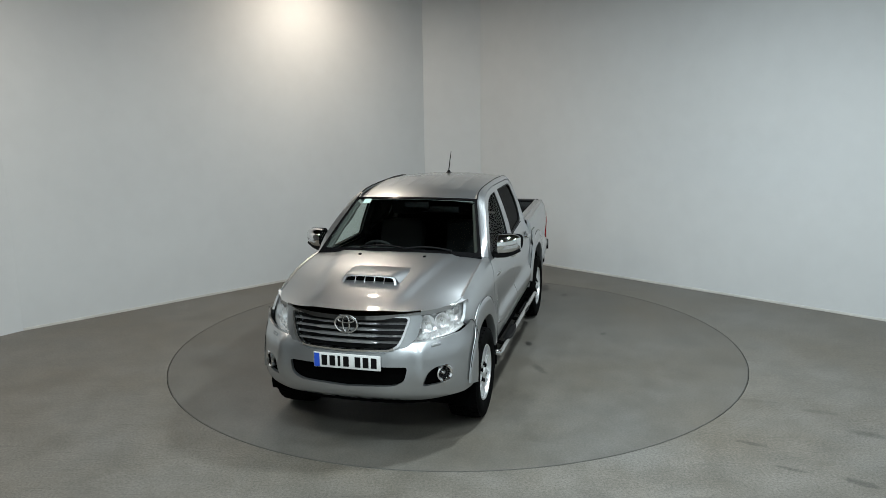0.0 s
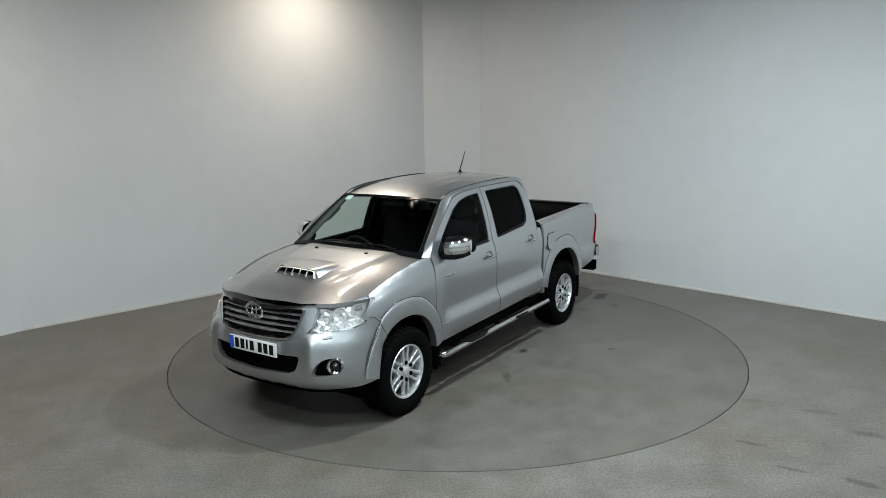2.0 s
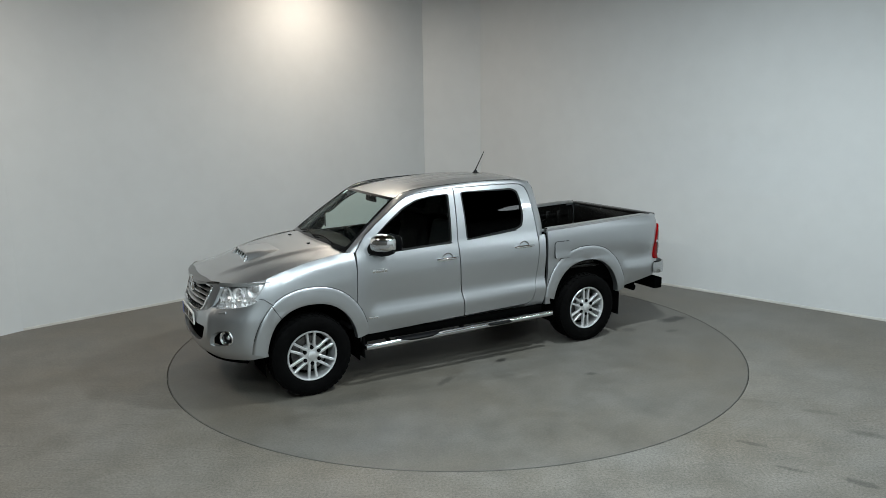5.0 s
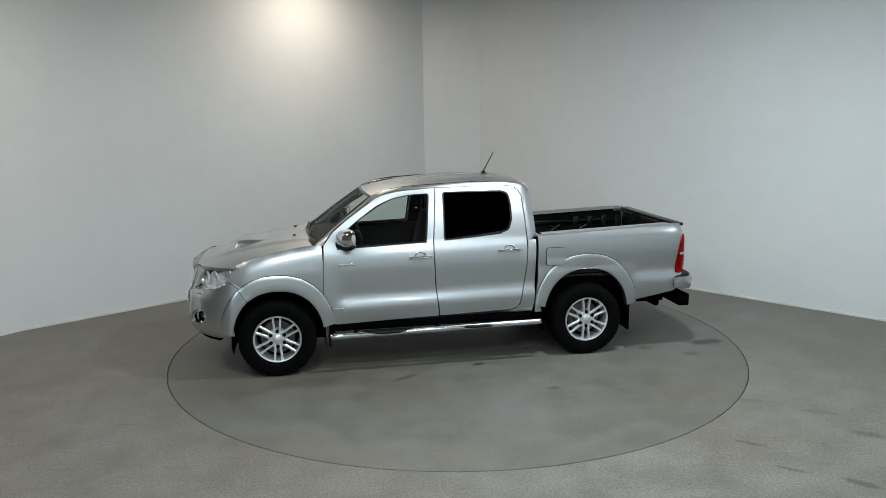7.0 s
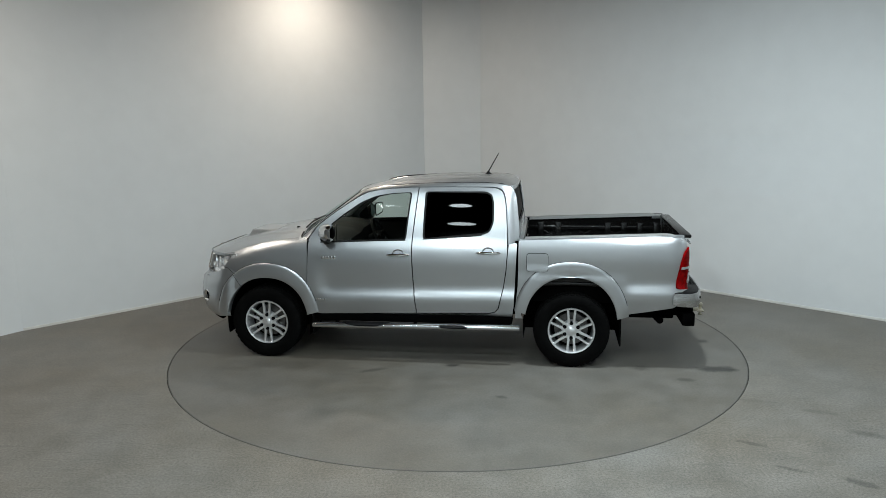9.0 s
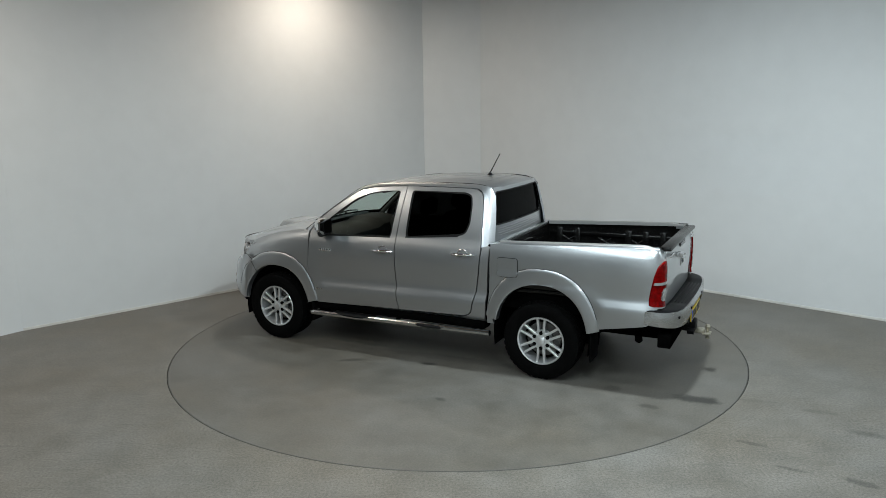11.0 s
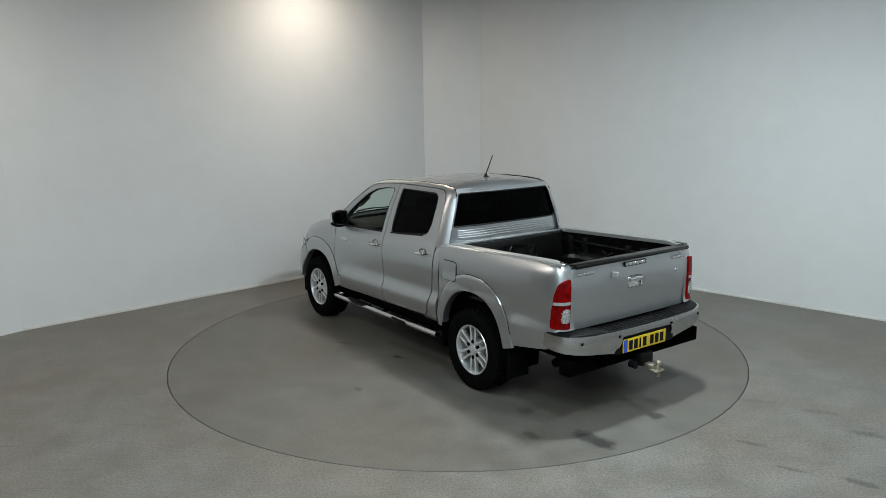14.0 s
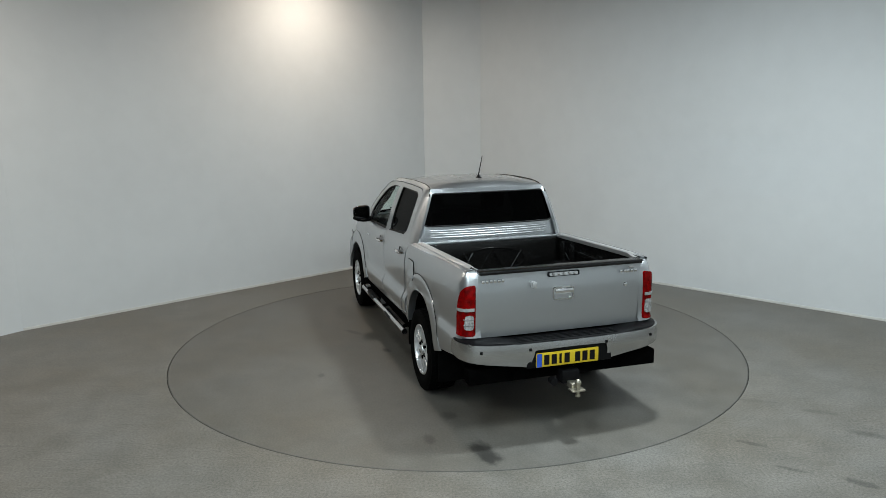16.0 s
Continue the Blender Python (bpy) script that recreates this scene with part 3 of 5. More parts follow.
    for y in (-0.28, 0.30):
        part("washer_nozzle", box((1.335, y - 0.012, hood_z(1.35, y) - 0.002), (1.365, y + 0.012, hood_z(1.35, y) + 0.011), 0.004), BLACK, bonnet)
    # front wings
    top = [(1.095, 1.243), (1.22, 1.238), (1.30, 1.228), (1.54, 1.188), (1.78, 1.121), (1.885, 1.081)]
    joint = [(1.90, 1.045), (1.95, 0.985), (2.0, 0.925), (1.86, 0.80)]
    arc = arch(1.525, 0.375, 0.47, 0.51, 42, 178)
    rear = [(1.067, 0.455), (1.060, 0.50), (1.074, 0.57), (1.091, 0.67), (1.100, 0.80), (1.087, 1.07)]
    wings = pair("front_wing", patch(top + joint + arc + rear, left, (0, 1, 0.1), 0.045, rim=0.02), PAINT, truck)
    flare(1.525, 0.36, (0.425, 0.475), (0.545, 0.625), lambda x, z: front_y(x, z), truck, 8, 170, split=13)
    # bumper
    top_s = [(0.0, 0.762), (0.30, 0.764), (0.40, 0.790), (0.455, 0.832), (0.60, 0.836), (0.78, 0.846), (0.92, 0.866), (1.05, 0.915), (1.10, 0.925)]
    end = [(1.19, 0.86), (1.235, 0.80), (1.10, 0.66), (1.065, 0.52), (1.075, 0.425)]
    bot = [(0.95, 0.405), (0.80, 0.395), (0.55, 0.385), (0.25, 0.375), (0.0, 0.372)]
    half = top_s + end + bot
    full = half + [(-s, z) for s, z in half[-2:0:-1]]
    intake = rounded([(-0.47, 0.665), (0.47, 0.665), (0.44, 0.56), (0.37, 0.525), (0, 0.505), (-0.37, 0.525), (-0.44, 0.56)], 0.03)
    fog = rounded([(0.565, 0.52), (0.70, 0.527), (0.80, 0.545), (0.815, 0.62), (0.76, 0.665), (0.66, 0.65), (0.60, 0.61)], 0.035)
    fog_r = [(-s, z) for s, z in fog]
    bumper = part("front_bumper", patch(full, bumper_at, (1, 0, 0), 0.045, holes=[intake, fog, fog_r], rim=0.035), PAINT, truck)
    inner = lambda d: (lambda s, z: bumper_at(s, z) - FRONT_PLAN(s)[1] * d)
    part("lower_intake", patch(intake, inner(0.04), (1, 0, 0), 0.05, rim=0), UNDER, bumper, "black plastic lower intake")
    for g in (1, -1):
        hole = fog if g > 0 else fog_r
        pod = part("fog_pod", patch(hole, inner(0.05), (1, 0, 0), 0.05, rim=0), UNDER, bumper)
        c, n = bumper_at(g * 0.752, 0.598), FRONT_PLAN(g * 0.752)[1]
        q = Matrix.Translation(c - n * 0.02) @ n.to_track_quat("Y", "Z").to_matrix().to_4x4()
        lamp = part("fog_lamp", revolve([(0.046, 0.012), (0.058, 0.022), (0.066, 0.016), (0.066, -0.03), (0.046, -0.02)], 36, m=q), CHROME, bumper, "round fog lamp in a chrome ring", recalc=True)
        part("lens", revolve([(0.001, 0.014), (0.028, 0.010), (0.046, 0.0)], 28, m=q), GLASS_LAMP, lamp, recalc=True)
        part("bowl", revolve([(0.017, -0.014), (0.032, -0.012), (0.045, -0.006)], 28, m=q), GLOSSBLACK, lamp, recalc=True)
        part("bulb", revolve([(0.001, 0.004), (0.012, 0.0), (0.022, -0.012)], 20, m=q), CHROME, lamp, recalc=True)
        a, b = bumper_at(g * 0.655, 0.805), bumper_at(g * 0.735, 0.812)
        d = (b - a).normalized()
        part("bumper_seam", tube([bumper_at(g * u, v) + FRONT_PLAN(g * u)[1] * 0.0005 for u, v in ((1.06, 0.935), (1.10, 0.928), (1.145, 0.895), (1.19, 0.860))], 0.0028, 6), DRIP, bumper)
        part("washer_cover", tube([a, b], 0.012, 8), PAINT, bumper)
    part("chin", tube([bumper_at(s * 0.1, 0.40) - FRONT_PLAN(s * 0.1)[1] * 0.06 - Vector((0, 0, 0.015)) for s in range(-9, 10)], 0.035, 8), UNDER, bumper)
    # number plate
    plate = part("number_plate", box((2.418, -0.242, 0.640), (2.430, 0.278, 0.751), 0.003), PLATE_W, truck, "white front number plate with blue band and dark bars")
    part("blue_band", box((2.4315, -0.238, 0.644), (2.4325, -0.195, 0.747)), PLATE_B, plate)
    for k, y in enumerate((-0.157, -0.094, -0.042, 0.013, 0.103, 0.165, 0.228)):
        part("bar", box((2.4315, y - (0.010 if k == 2 else 0.022), 0.657), (2.4325, y + (0.010 if k == 2 else 0.022), 0.735)), GLOSSBLACK, plate)
    # grille
    ring_o = rounded([(-0.545, 1.022), (0.545, 1.022), (0.515, 0.87), (0.475, 0.825), (0.40, 0.764), (0, 0.756), (-0.40, 0.764), (-0.475, 0.825), (-0.515, 0.87)], 0.03)
    ring_i = rounded([(-0.455, 1.012), (0.455, 1.012), (0.415, 0.88), (0.385, 0.82), (0.33, 0.790), (0, 0.780), (-0.33, 0.790), (-0.385, 0.82), (-0.415, 0.88)], 0.03)
    ring_c = rounded([(-0.472, 1.018), (0.472, 1.018), (0.432, 0.875), (0.398, 0.808), (0.335, 0.776), (0, 0.766), (-0.335, 0.776), (-0.398, 0.808), (-0.432, 0.875)], 0.03)
    part("grille_surround", patch(ring_o, grille_at, (1, 0, 0), 0.04, holes=[ring_i], rim=0.03), PAINT, truck)
    grille = new("grille")
    grille.parent = truck
    part("grille_frame", patch(ring_c, lambda y, z: grille_at(y, z) + Vector((0.010, 0, 0)), (1, 0, 0), 0.03, holes=[ring_i], rim=0.05), CHROME, grille, "chrome grille frame")
    part("grille_back", patch(ring_i, lambda y, z: grille_at(y, z) - Vector((0.045, 0, 0)), (1, 0, 0), 0.08, rim=0), GLOSSBLACK, grille)
    for z, w in ((0.968, 0.438), (0.924, 0.423), (0.880, 0.408), (0.836, 0.385)):
        rows = []
        for k in range(25):
            y = -w + 2 * w * k / 24
            p = grille_at(y, z)
            hgt = 0.0040 + 0.0055 * (1 - smooth(0.20, 0.24, abs(y)))
            rows.append([p + Vector((-0.03, 0, hgt)), p + Vector((0.0, 0, hgt)), p + Vector((0.006, 0, hgt - 0.004)), p + Vector((0.008, 0, -hgt + 0.003)), p + Vector((0.0, 0, -hgt)), p + Vector((-0.03, 0, -hgt))])
        part("grille_bar", loft(rows), GRILLE, grille, recalc=True)
    badge = part("emblem", bmesh_ring(0.087, 0.066, 0.0085, grille_at(0, 0.965) + Vector((0.022, 0, 0)), 16), CHROME, grille, "chrome oval emblem")
    part("emblem_back", revolve([(0.001, 0.0), (0.060, -0.004), (0.062, -0.012)], 32, m=Matrix.Translation(grille_at(0, 0.965) + Vector((0.014, 0, 0))) @ pose(0, 0, 0, 0, 0, -90) @ Matrix.Diagonal((1.35, 1, 1.0, 1))), GLOSSBLACK, badge, recalc=True)
    part("emblem_loop", bmesh_ring(0.026, 0.060, 0.007, grille_at(0, 0.965) + Vector((0.022, 0, 0)), 16), CHROME, badge)
    part("emblem_loop", bmesh_ring(0.062, 0.022, 0.007, grille_at(0, 0.965) + Vector((0.022, 0, 0.030)), 16), CHROME, badge)
    # headlamps: a clear cover over a bright bowl with two round reflectors
    outline = rounded([(0.008, 0.836), (0.20, 0.836), (0.42, 0.856), (0.52, 0.885), (0.585, 0.955), (0.640, 1.062), (0.52, 1.056), (0.30, 1.043), (0.145, 1.028), (0.07, 0.985), (0.03, 0.90)], 0.02)
    rnd = random.Random(7)

    def facet(s, z):
        return lamp_at(s, z) - LAMP_PLAN(s)[1] * (0.030 + 0.014 * rnd.random())
    covers = pair("headlamp", patch(outline, facet, (0.7, 0.7, 0), 0.024, rim=0.0), REFLECTOR, truck, "clear headlamp with bright faceted reflectors", sharp=12)
    ring = dense(outline, 0.03)
    ring = ring + ring[:1]
    pair("lamp_wall", loft([[lamp_at(*q) - LAMP_PLAN(q[0])[1] * d for q in ring] for d in (0.004, 0.040)]), REFLECTOR, covers)
    pair("lamp_edge", tube([lamp_at(*q) - LAMP_PLAN(q[0])[1] * 0.002 for q in dense(outline, 0.03)] + [lamp_at(*outline[0])], 0.0035, 6), CLEARLENS, covers)
    pair("lamp_cover", patch(outline, lamp_at, (0.7, 0.7, 0), 0.03, rim=0.05, rim_dir=lambda c: Vector((-0.7, -0.7, 0))), GLASS_LAMP, covers)
    for s, z, r in ((0.20, 0.945, 0.062), (0.34, 0.955, 0.052), (0.12, 0.90, 0.032)):
        p, n = lamp_at(s, z), LAMP_PLAN(s)[1]
        q = Matrix.Translation(p - n * 0.030) @ (n + Vector((0.6, 0, 0))).to_track_quat("Y", "Z").to_matrix().to_4x4()
        pair("lamp_bowl", revolve([(0.012, -0.03), (r * 0.6, -0.02), (r, 0.012), (r + 0.006, 0.016), (r + 0.006, 0.0)], 28, m=q), REFLECTOR, covers, recalc=True)
        pair("bulb", revolve([(0.001, 0.01), (0.010, 0.004), (0.012, -0.03)], 14, m=q), CLEARLENS, covers, recalc=True)
    p, n = lamp_at(0.50, 1.0), LAMP_PLAN(0.5)[1]
    pair("indicator", box((-0.03, -0.02, -0.03), (0.03, 0.004, 0.03), 0.006, m=Matrix.Translation(p - n * 0.03) @ n.to_track_quat("Y", "Z").to_matrix().to_4x4()), CLEARLENS, covers)


def front_y(x, z):
    """Surface under the front arch extension: wing, then the bumper's end."""
    y = side_y(x, z)
    if x > 1.80:
        y = y * (1 - smooth(1.80, 1.95, x)) + (0.874 - 0.5 * max(0, x - 1.93) ** 1.5) * smooth(1.80, 1.95, x)
    return max(y, 0.845)


def bmesh_ring(rx, rz, r, c, n):
    pts = [c + Vector((0, rx * math.cos(2 * math.pi * k / 36), rz * math.sin(2 * math.pi * k / 36))) for k in range(36)]
    return tube(pts + [pts[0], pts[1]], r, 8, caps=False)


FRAME = [(1.085, 1.238), (0.99, 1.365), (0.86, 1.465), (0.72, 1.560), (0.57, 1.655), (0.49, 1.690), (0.38, 1.712), (0.27, 1.724), (-0.01, 1.738), (-0.40, 1.742), (-0.69, 1.740), (-0.80, 1.735),
         (-0.865, 1.705), (-0.89, 1.650), (-0.905, 1.560), (-0.92, 1.350), (-0.928, 1.20)]
OUTER = [(1.155, 0.752, 1.246), (1.01, 0.708, 1.365), (0.87, 0.668, 1.470), (0.72, 0.625, 1.580), (0.595, 0.590, 1.672), (0.50, 0.580, 1.716), (0.40, 0.577, 1.737), (0.28, 0.575, 1.752), (0.0, 0.573, 1.768),
         (-0.40, 0.573, 1.780), (-0.72, 0.573, 1.777), (-0.86, 0.575, 1.765), (-0.945, 0.582, 1.738), (-0.985, 0.602, 1.680), (-1.005, 0.630, 1.58), (-1.028, 0.700, 1.36), (-1.035, 0.738, 1.22)]
FDOOR = [(1.080, 1.07), (1.093, 0.80), (1.084, 0.67), (1.066, 0.57), (1.035, 0.50), (0.985, 0.474), (-0.012, 0.503), (-0.016, 0.53), (0.004, 0.70), (0.014, 0.83), (0.024, 1.11), (0.022, 1.23), (-0.028, 1.734),
         (0.27, 1.718), (0.38, 1.706), (0.487, 1.684), (0.566, 1.648), (0.715, 1.553), (0.855, 1.458), (0.983, 1.358), (1.072, 1.238)]
FWIN = [(0.955, 1.205), (0.08, 1.233), (0.032, 1.688), (0.23, 1.680), (0.40, 1.652), (0.55, 1.592), (0.72, 1.478), (0.86, 1.370), (0.965, 1.265)]
RDOOR = [(-0.025, 0.503), (-0.75, 0.523), (-0.80, 0.540), (-0.83, 0.573), (-0.88, 0.78), (-0.905, 0.95), (-0.919, 1.14), (-0.912, 1.35), (-0.897, 1.56), (-0.882, 1.645), (-0.858, 1.697), (-0.80, 1.727), (-0.69, 1.733),
         (-0.40, 1.735), (-0.037, 1.732), (0.012, 1.23), (0.014, 1.11), (0.004, 0.83), (-0.006, 0.70), (-0.027, 0.53)]
RWIN = [(-0.10, 1.695), (-0.70, 1.697), (-0.765, 1.67), (-0.785, 1.57), (-0.785, 1.41), (-0.75, 1.315), (-0.68, 1.288), (-0.085, 1.243)]


def build_door(truck, name, outline, window, glass_mat, handle_x, handle_z):
    hole = rounded(window, 0.03)
    doors = pair("door", patch(outline, left, (0, 1, 0.1), 0.045, holes=[hole], rim=0.03), PAINT, truck, "silver painted door panel")
    c = Vector((sum(p[0] for p in hole) / len(hole), sum(p[1] for p in hole) / len(hole)))
    small = [tuple(Vector(p) + (c - Vector(p)).normalized() * 0.018) for p in hole]
    pair("window_seal", patch(hole, lambda x, z: left(x, z) - Vector((0, 0.004, 0.001)), (0, 1, 0.1), 0.03, holes=[small], rim=0.02), DRIP, doors, "black rubber window seal")
    panes = pair("window_pane", patch(hole, lambda x, z: left(x, z) - Vector((0, 0.014, 0.004)), (0, 1, 0.1), 0.06, rim=0.0), glass_mat, doors, "tinted side window" if glass_mat == GLASS_FRONT else "dark privacy glass side window")
    # weather strip along the belt line
    if name == "front":
        pts = [(0.95, 1.203), (0.5, 1.219), (0.085, 1.232)]
    else:
        pts = [(-0.09, 1.243), (-0.4, 1.265), (-0.67, 1.286)]
    pair("belt_trim", tube([left(*p) + Vector((0, 0.004, 0)) for p in pts], 0.006, 6), DRIP, doors)
    # handle: a dish, a bar across it and a lower lip
    y = side_y(handle_x, handle_z)
    m = Matrix.Translation((handle_x, y, handle_z))
    dish = pair("handle_dish", revolve([(0.001, -0.020), (0.025, -0.016), (0.040, -0.002), (0.044, 0.003), (0.047, 0.001)], 28, m=m @ Matrix.Diagonal((1.28, 1, 1.15, 1))), mat_dish, doors, recalc=True)
    pts = [m @ Vector(p) for p in ((0.114, 0.004, -0.004), (0.102, 0.022, -0.002), (0.06, 0.036, 0.002), (0.0, 0.041, 0.003), (-0.06, 0.036, 0.003), (-0.102, 0.022, 0.002), (-0.114, 0.004, 0.0))]
    pair("door_handle", tube(pts, [0.009, 0.012, 0.014, 0.014, 0.014, 0.012, 0.009], 10), CHROME, doors, "chrome door handle")
    return doors


mat_dish = mat("handle_dish_chrome", (0.45, 0.45, 0.45), 0.18, 1.0)


def build_mirror(doors):
    """Door mirror: a rounded chrome shell with a dark foot and a clear lamp."""
    shell = bmesh.new()
    rows = []
    for k in range(11):
        t = k / 10
        y = 0.845 + 0.180 * t
        sx = 0.055 * (1 - 0.75 * t ** 3)
        z0 = 1.308 + 0.012 * t
        h = 0.088 * (1 - 0.42 * t ** 4)
        rows.append([(0.845 - 0.05 * t + sx * 1.15 * math.cos(a) * (1.75 if math.cos(a) > 0 else 0.95), y, z0 + h * math.copysign(abs(math.sin(a)) ** 0.75, math.sin(a))) for a in [2 * math.pi * i / 24 for i in range(24)]])
    loft(rows, shell, closed=True)
    for r in (rows[0], rows[-1]):
        shell.faces.new([shell.verts.new(p) for p in r])
    bmesh.ops.remove_doubles(shell, verts=shell.verts, dist=1e-5)
    shells = pair("mirror", shell, CHROME, doors, "chrome door mirror shell", recalc=True)
    pair("mirror_skirt", tube([(0.91, 0.80, 1.228), (0.885, 0.84, 1.222), (0.86, 0.90, 1.220), (0.83, 0.96, 1.232), (0.80, 1.02, 1.256)], [0.03, 0.03, 0.027, 0.024, 0.018], 10), BLACK, shells, "black plastic mirror foot")
    pair("mirror_glass", patch(rounded([(0.875, 1.255), (1.050, 1.28), (1.058, 1.36), (1.035, 1.39), (0.875, 1.395)], 0.03), lambda y, z: (0.772 - 0.22 * (y - 0.865), y - 0.028, z - 0.012), (-1, 0, 0), 0.06, rim=0.004), mat_mirror, shells, "mirror glass")
    pair("mirror_frame", patch(rounded([(0.862, 1.240), (1.060, 1.267), (1.070, 1.365), (1.045, 1.400), (0.862, 1.406)], 0.03), lambda y, z: (0.776 - 0.22 * (y - 0.865), y - 0.028, z - 0.012), (-1, 0, 0), 0.06, rim=-0.006), BLACK, shells)
    pair("mirror_lamp", patch(rounded([(0.92, 1.290), (1.035, 1.298), (1.046, 1.326), (0.93, 1.314)], 0.01), lambda y, z: (0.847 - 0.05 * (y - 0.865) / 0.19 + 0.1125 * (1 - 0.75 * ((y - 0.865) / 0.19) ** 3), y - 0.028, z - 0.012), (1, 0, 0), 0.03, rim=0.01), CLEARLENS, shells)
    pair("mirror_corner", patch([(0.965, 1.215), (0.84, 1.219), (0.86, 1.36), (0.965, 1.262)], lambda x, z: left(x, z) - Vector((0, 0.003, 0)), (0, 1, 0), 0.04, rim=0.01), BLACK, doors)


mat_mirror = mat("mirror_silver", (0.85, 0.86, 0.86), 0.02, 1.0)


def resample(pts, n):
    pts = [Vector(p) for p in pts]
    d = [0.0]
    for a, b in zip(pts, pts[1:]):
        d.append(d[-1] + (b - a).length)
    fs = [curve(*zip(d, [p[i] for p in pts])) for i in range(len(pts[0]))]
    return fs, d


def build_cab(truck):
    # frame over and round the doors: windscreen pillar, roof rail, rear pillar
    fr = [Vector((x, side_y(x, z) + 0.002, z)) for x, z in FRAME]
    keys = list(range(len(fr)))
    fa = [curve(*zip(keys, [p[i] for p in fr])) for i in range(3)]
    fb = [curve(*zip(keys, [p[i] for p in OUTER])) for i in range(3)]
    rows = []
    n = 90
    for k in range(n + 1):
        v = (len(fr) - 1) * k / n
        a, b = Vector([f(v) for f in fa]), Vector([f(v) for f in fb])
        mid = (a + b) / 2
        away = Vector((0.25 * smooth(6, 2, v) - 0.35 * smooth(12.5, 14, v), 0.85, 0.5 * smooth(3, 7, v) * smooth(14, 11, v) + 0.1)).normalized()
        wide = (b - a).length
        r = [a - away * 0.03, a]
        for t in (0.2, 0.4, 0.6, 0.8):
            r.append(a.lerp(b, t) + away * wide * 0.28 * t * (1 - t))
        r += [b, b - away * 0.025]
        rows.append(r)
    frames = pair("cab_frame", loft(rows), PAINT, truck, "silver windscreen pillar, roof rail and rear pillar", recalc=False)
    # dark jambs behind the gaps between the doors
    pair("door_jamb", patch([(1.09, 0.47), (-0.95, 0.50), (-0.93, 1.20), (1.08, 1.20)], lambda x, z: left(x, z) - Vector((0, 0.035, 0)), (0, 1, 0), 0.12, holes=[[(1.0, 0.6), (0.06, 0.6), (0.06, 1.15), (1.0, 1.15)], [(-0.06, 0.6), (-0.85, 0.6), (-0.85, 1.15), (-0.06, 1.15)]], rim=0.02), BLACK, frames)
    pair("centre_pillar", patch([(0.075, 1.2), (-0.08, 1.2), (-0.09, 1.72), (0.02, 1.72)], lambda x, z: left(x, z) - Vector((0, 0.030, 0)), (0, 1, 0), 0.08, rim=0.05), BLACK, frames)
    # rear quarter of the cab below the pillar, and the sill
    pair("cab_quarter", patch([(-0.935, 1.20), (-0.928, 1.14), (-0.914, 0.95), (-0.889, 0.78), (-0.838, 0.565), (-0.80, 0.528), (-0.75, 0.512), (0.98, 0.462), (0.985, 0.43), (-0.965, 0.452), (-0.985, 0.60), (-1.014, 1.22)],
                              lambda x, z: left(x, z) - Vector((0, 0.004 + 0.05 * smooth(0.50, 0.44, z), 0)), (0, 1, 0), 0.045, rim=0.03), PAINT, truck)
    # roof
    half = [(0.648, 0), (0.638, 0.25), (0.618, 0.45), (0.595, 0.56), (0.30, 0.563), (0.0, 0.561), (-0.40, 0.561), (-0.72, 0.561), (-0.90, 0.562), (-0.955, 0.55), (-0.985, 0.40), (-0.995, 0.2), (-1.0, 0)]
    full = half + [(x, -y) for x, y in half[-2:0:-1]]
    roof = part("roof", patch(full, lambda x, y: (x, y, roof_z(x, y)), (0, 0, 1), 0.05, rim=0.025), PAINT, truck, "silver roof panel with shallow ribs")
    pair("roof_channel", tube([Vector((p[0], p[1] - 0.003, p[2] - 0.004)) for p in OUTER[4:14]], 0.0075, 8), DRIP, roof, "black roof channel strip")
    for y in (-0.36, -0.18, 0.0, 0.18, 0.36):
        part("roof_rib", loft([[(x, y + dy, roof_z(x, y + dy) + h) for dy, h in ((-0.035, -0.002), (-0.022, 0.0015), (0.0, 0.0025), (0.022, 0.0012), (0.035, -0.002))] for x in [0.28 - 0.08 * k for k in range(15)]]), PAINT, roof, recalc=False)
    # windscreen
    def screen(u, v):
        """u across -1..1, v from the bottom 0 to the top 1."""
        e = [Vector((1.16, 0.748, 1.246)), Vector((0.595, 0.585, 1.676))]
        c = [Vector((1.245, 0, 1.280)), Vector((0.645, 0, 1.690))]
        p = c[0].lerp(c[1], v)
        q = e[0].lerp(e[1], v)
        t = abs(u)
        r = p.lerp(q, t) + Vector((1, 0, 1)).normalized() * (0.008 * math.sin(math.pi * v))
        r.x = p.x + (q.x - p.x) * t ** 2.2 + 0.006 * math.sin(math.pi * v)
        r.z = p.z + (q.z - p.z) * t ** 2 + 0.006 * math.sin(math.pi * v)
        r.y = math.copysign(q.y * t, u)
        return r
    sq = [(-1, 0), (1, 0), (1, 1), (-1, 1)]
    pane = part("windscreen", patch(dense(sq, 0.1), screen, (1, 0, 1), 0.09, rim=0.0), GLASS_FRONT, truck, "clear curved windscreen")
    band = [(-0.965, 0.06), (0.965, 0.06), (0.965, 0.965), (-0.965, 0.965)]
    part("windscreen_border", patch(dense(sq, 0.1), lambda u, v: screen(u, v) + Vector((0.002, 0, 0.002)), (1, 0, 1), 0.07, holes=[rounded(band, 0.05)], rim=0.008), GLOSSBLACK, pane, "black windscreen border")
    for g in (-1, 1):
        part("wiper", tube([screen(g * 0.1 + 0.55 * k / 8 * 1.0 + (0.02 if g > 0 else -0.35), 0.05 + 0.035 * math.sin(math.pi * k / 8)) + Vector((0.012, 0, 0.014)) for k in range(9)], 0.008, 6), BLACK, pane, "black wiper")
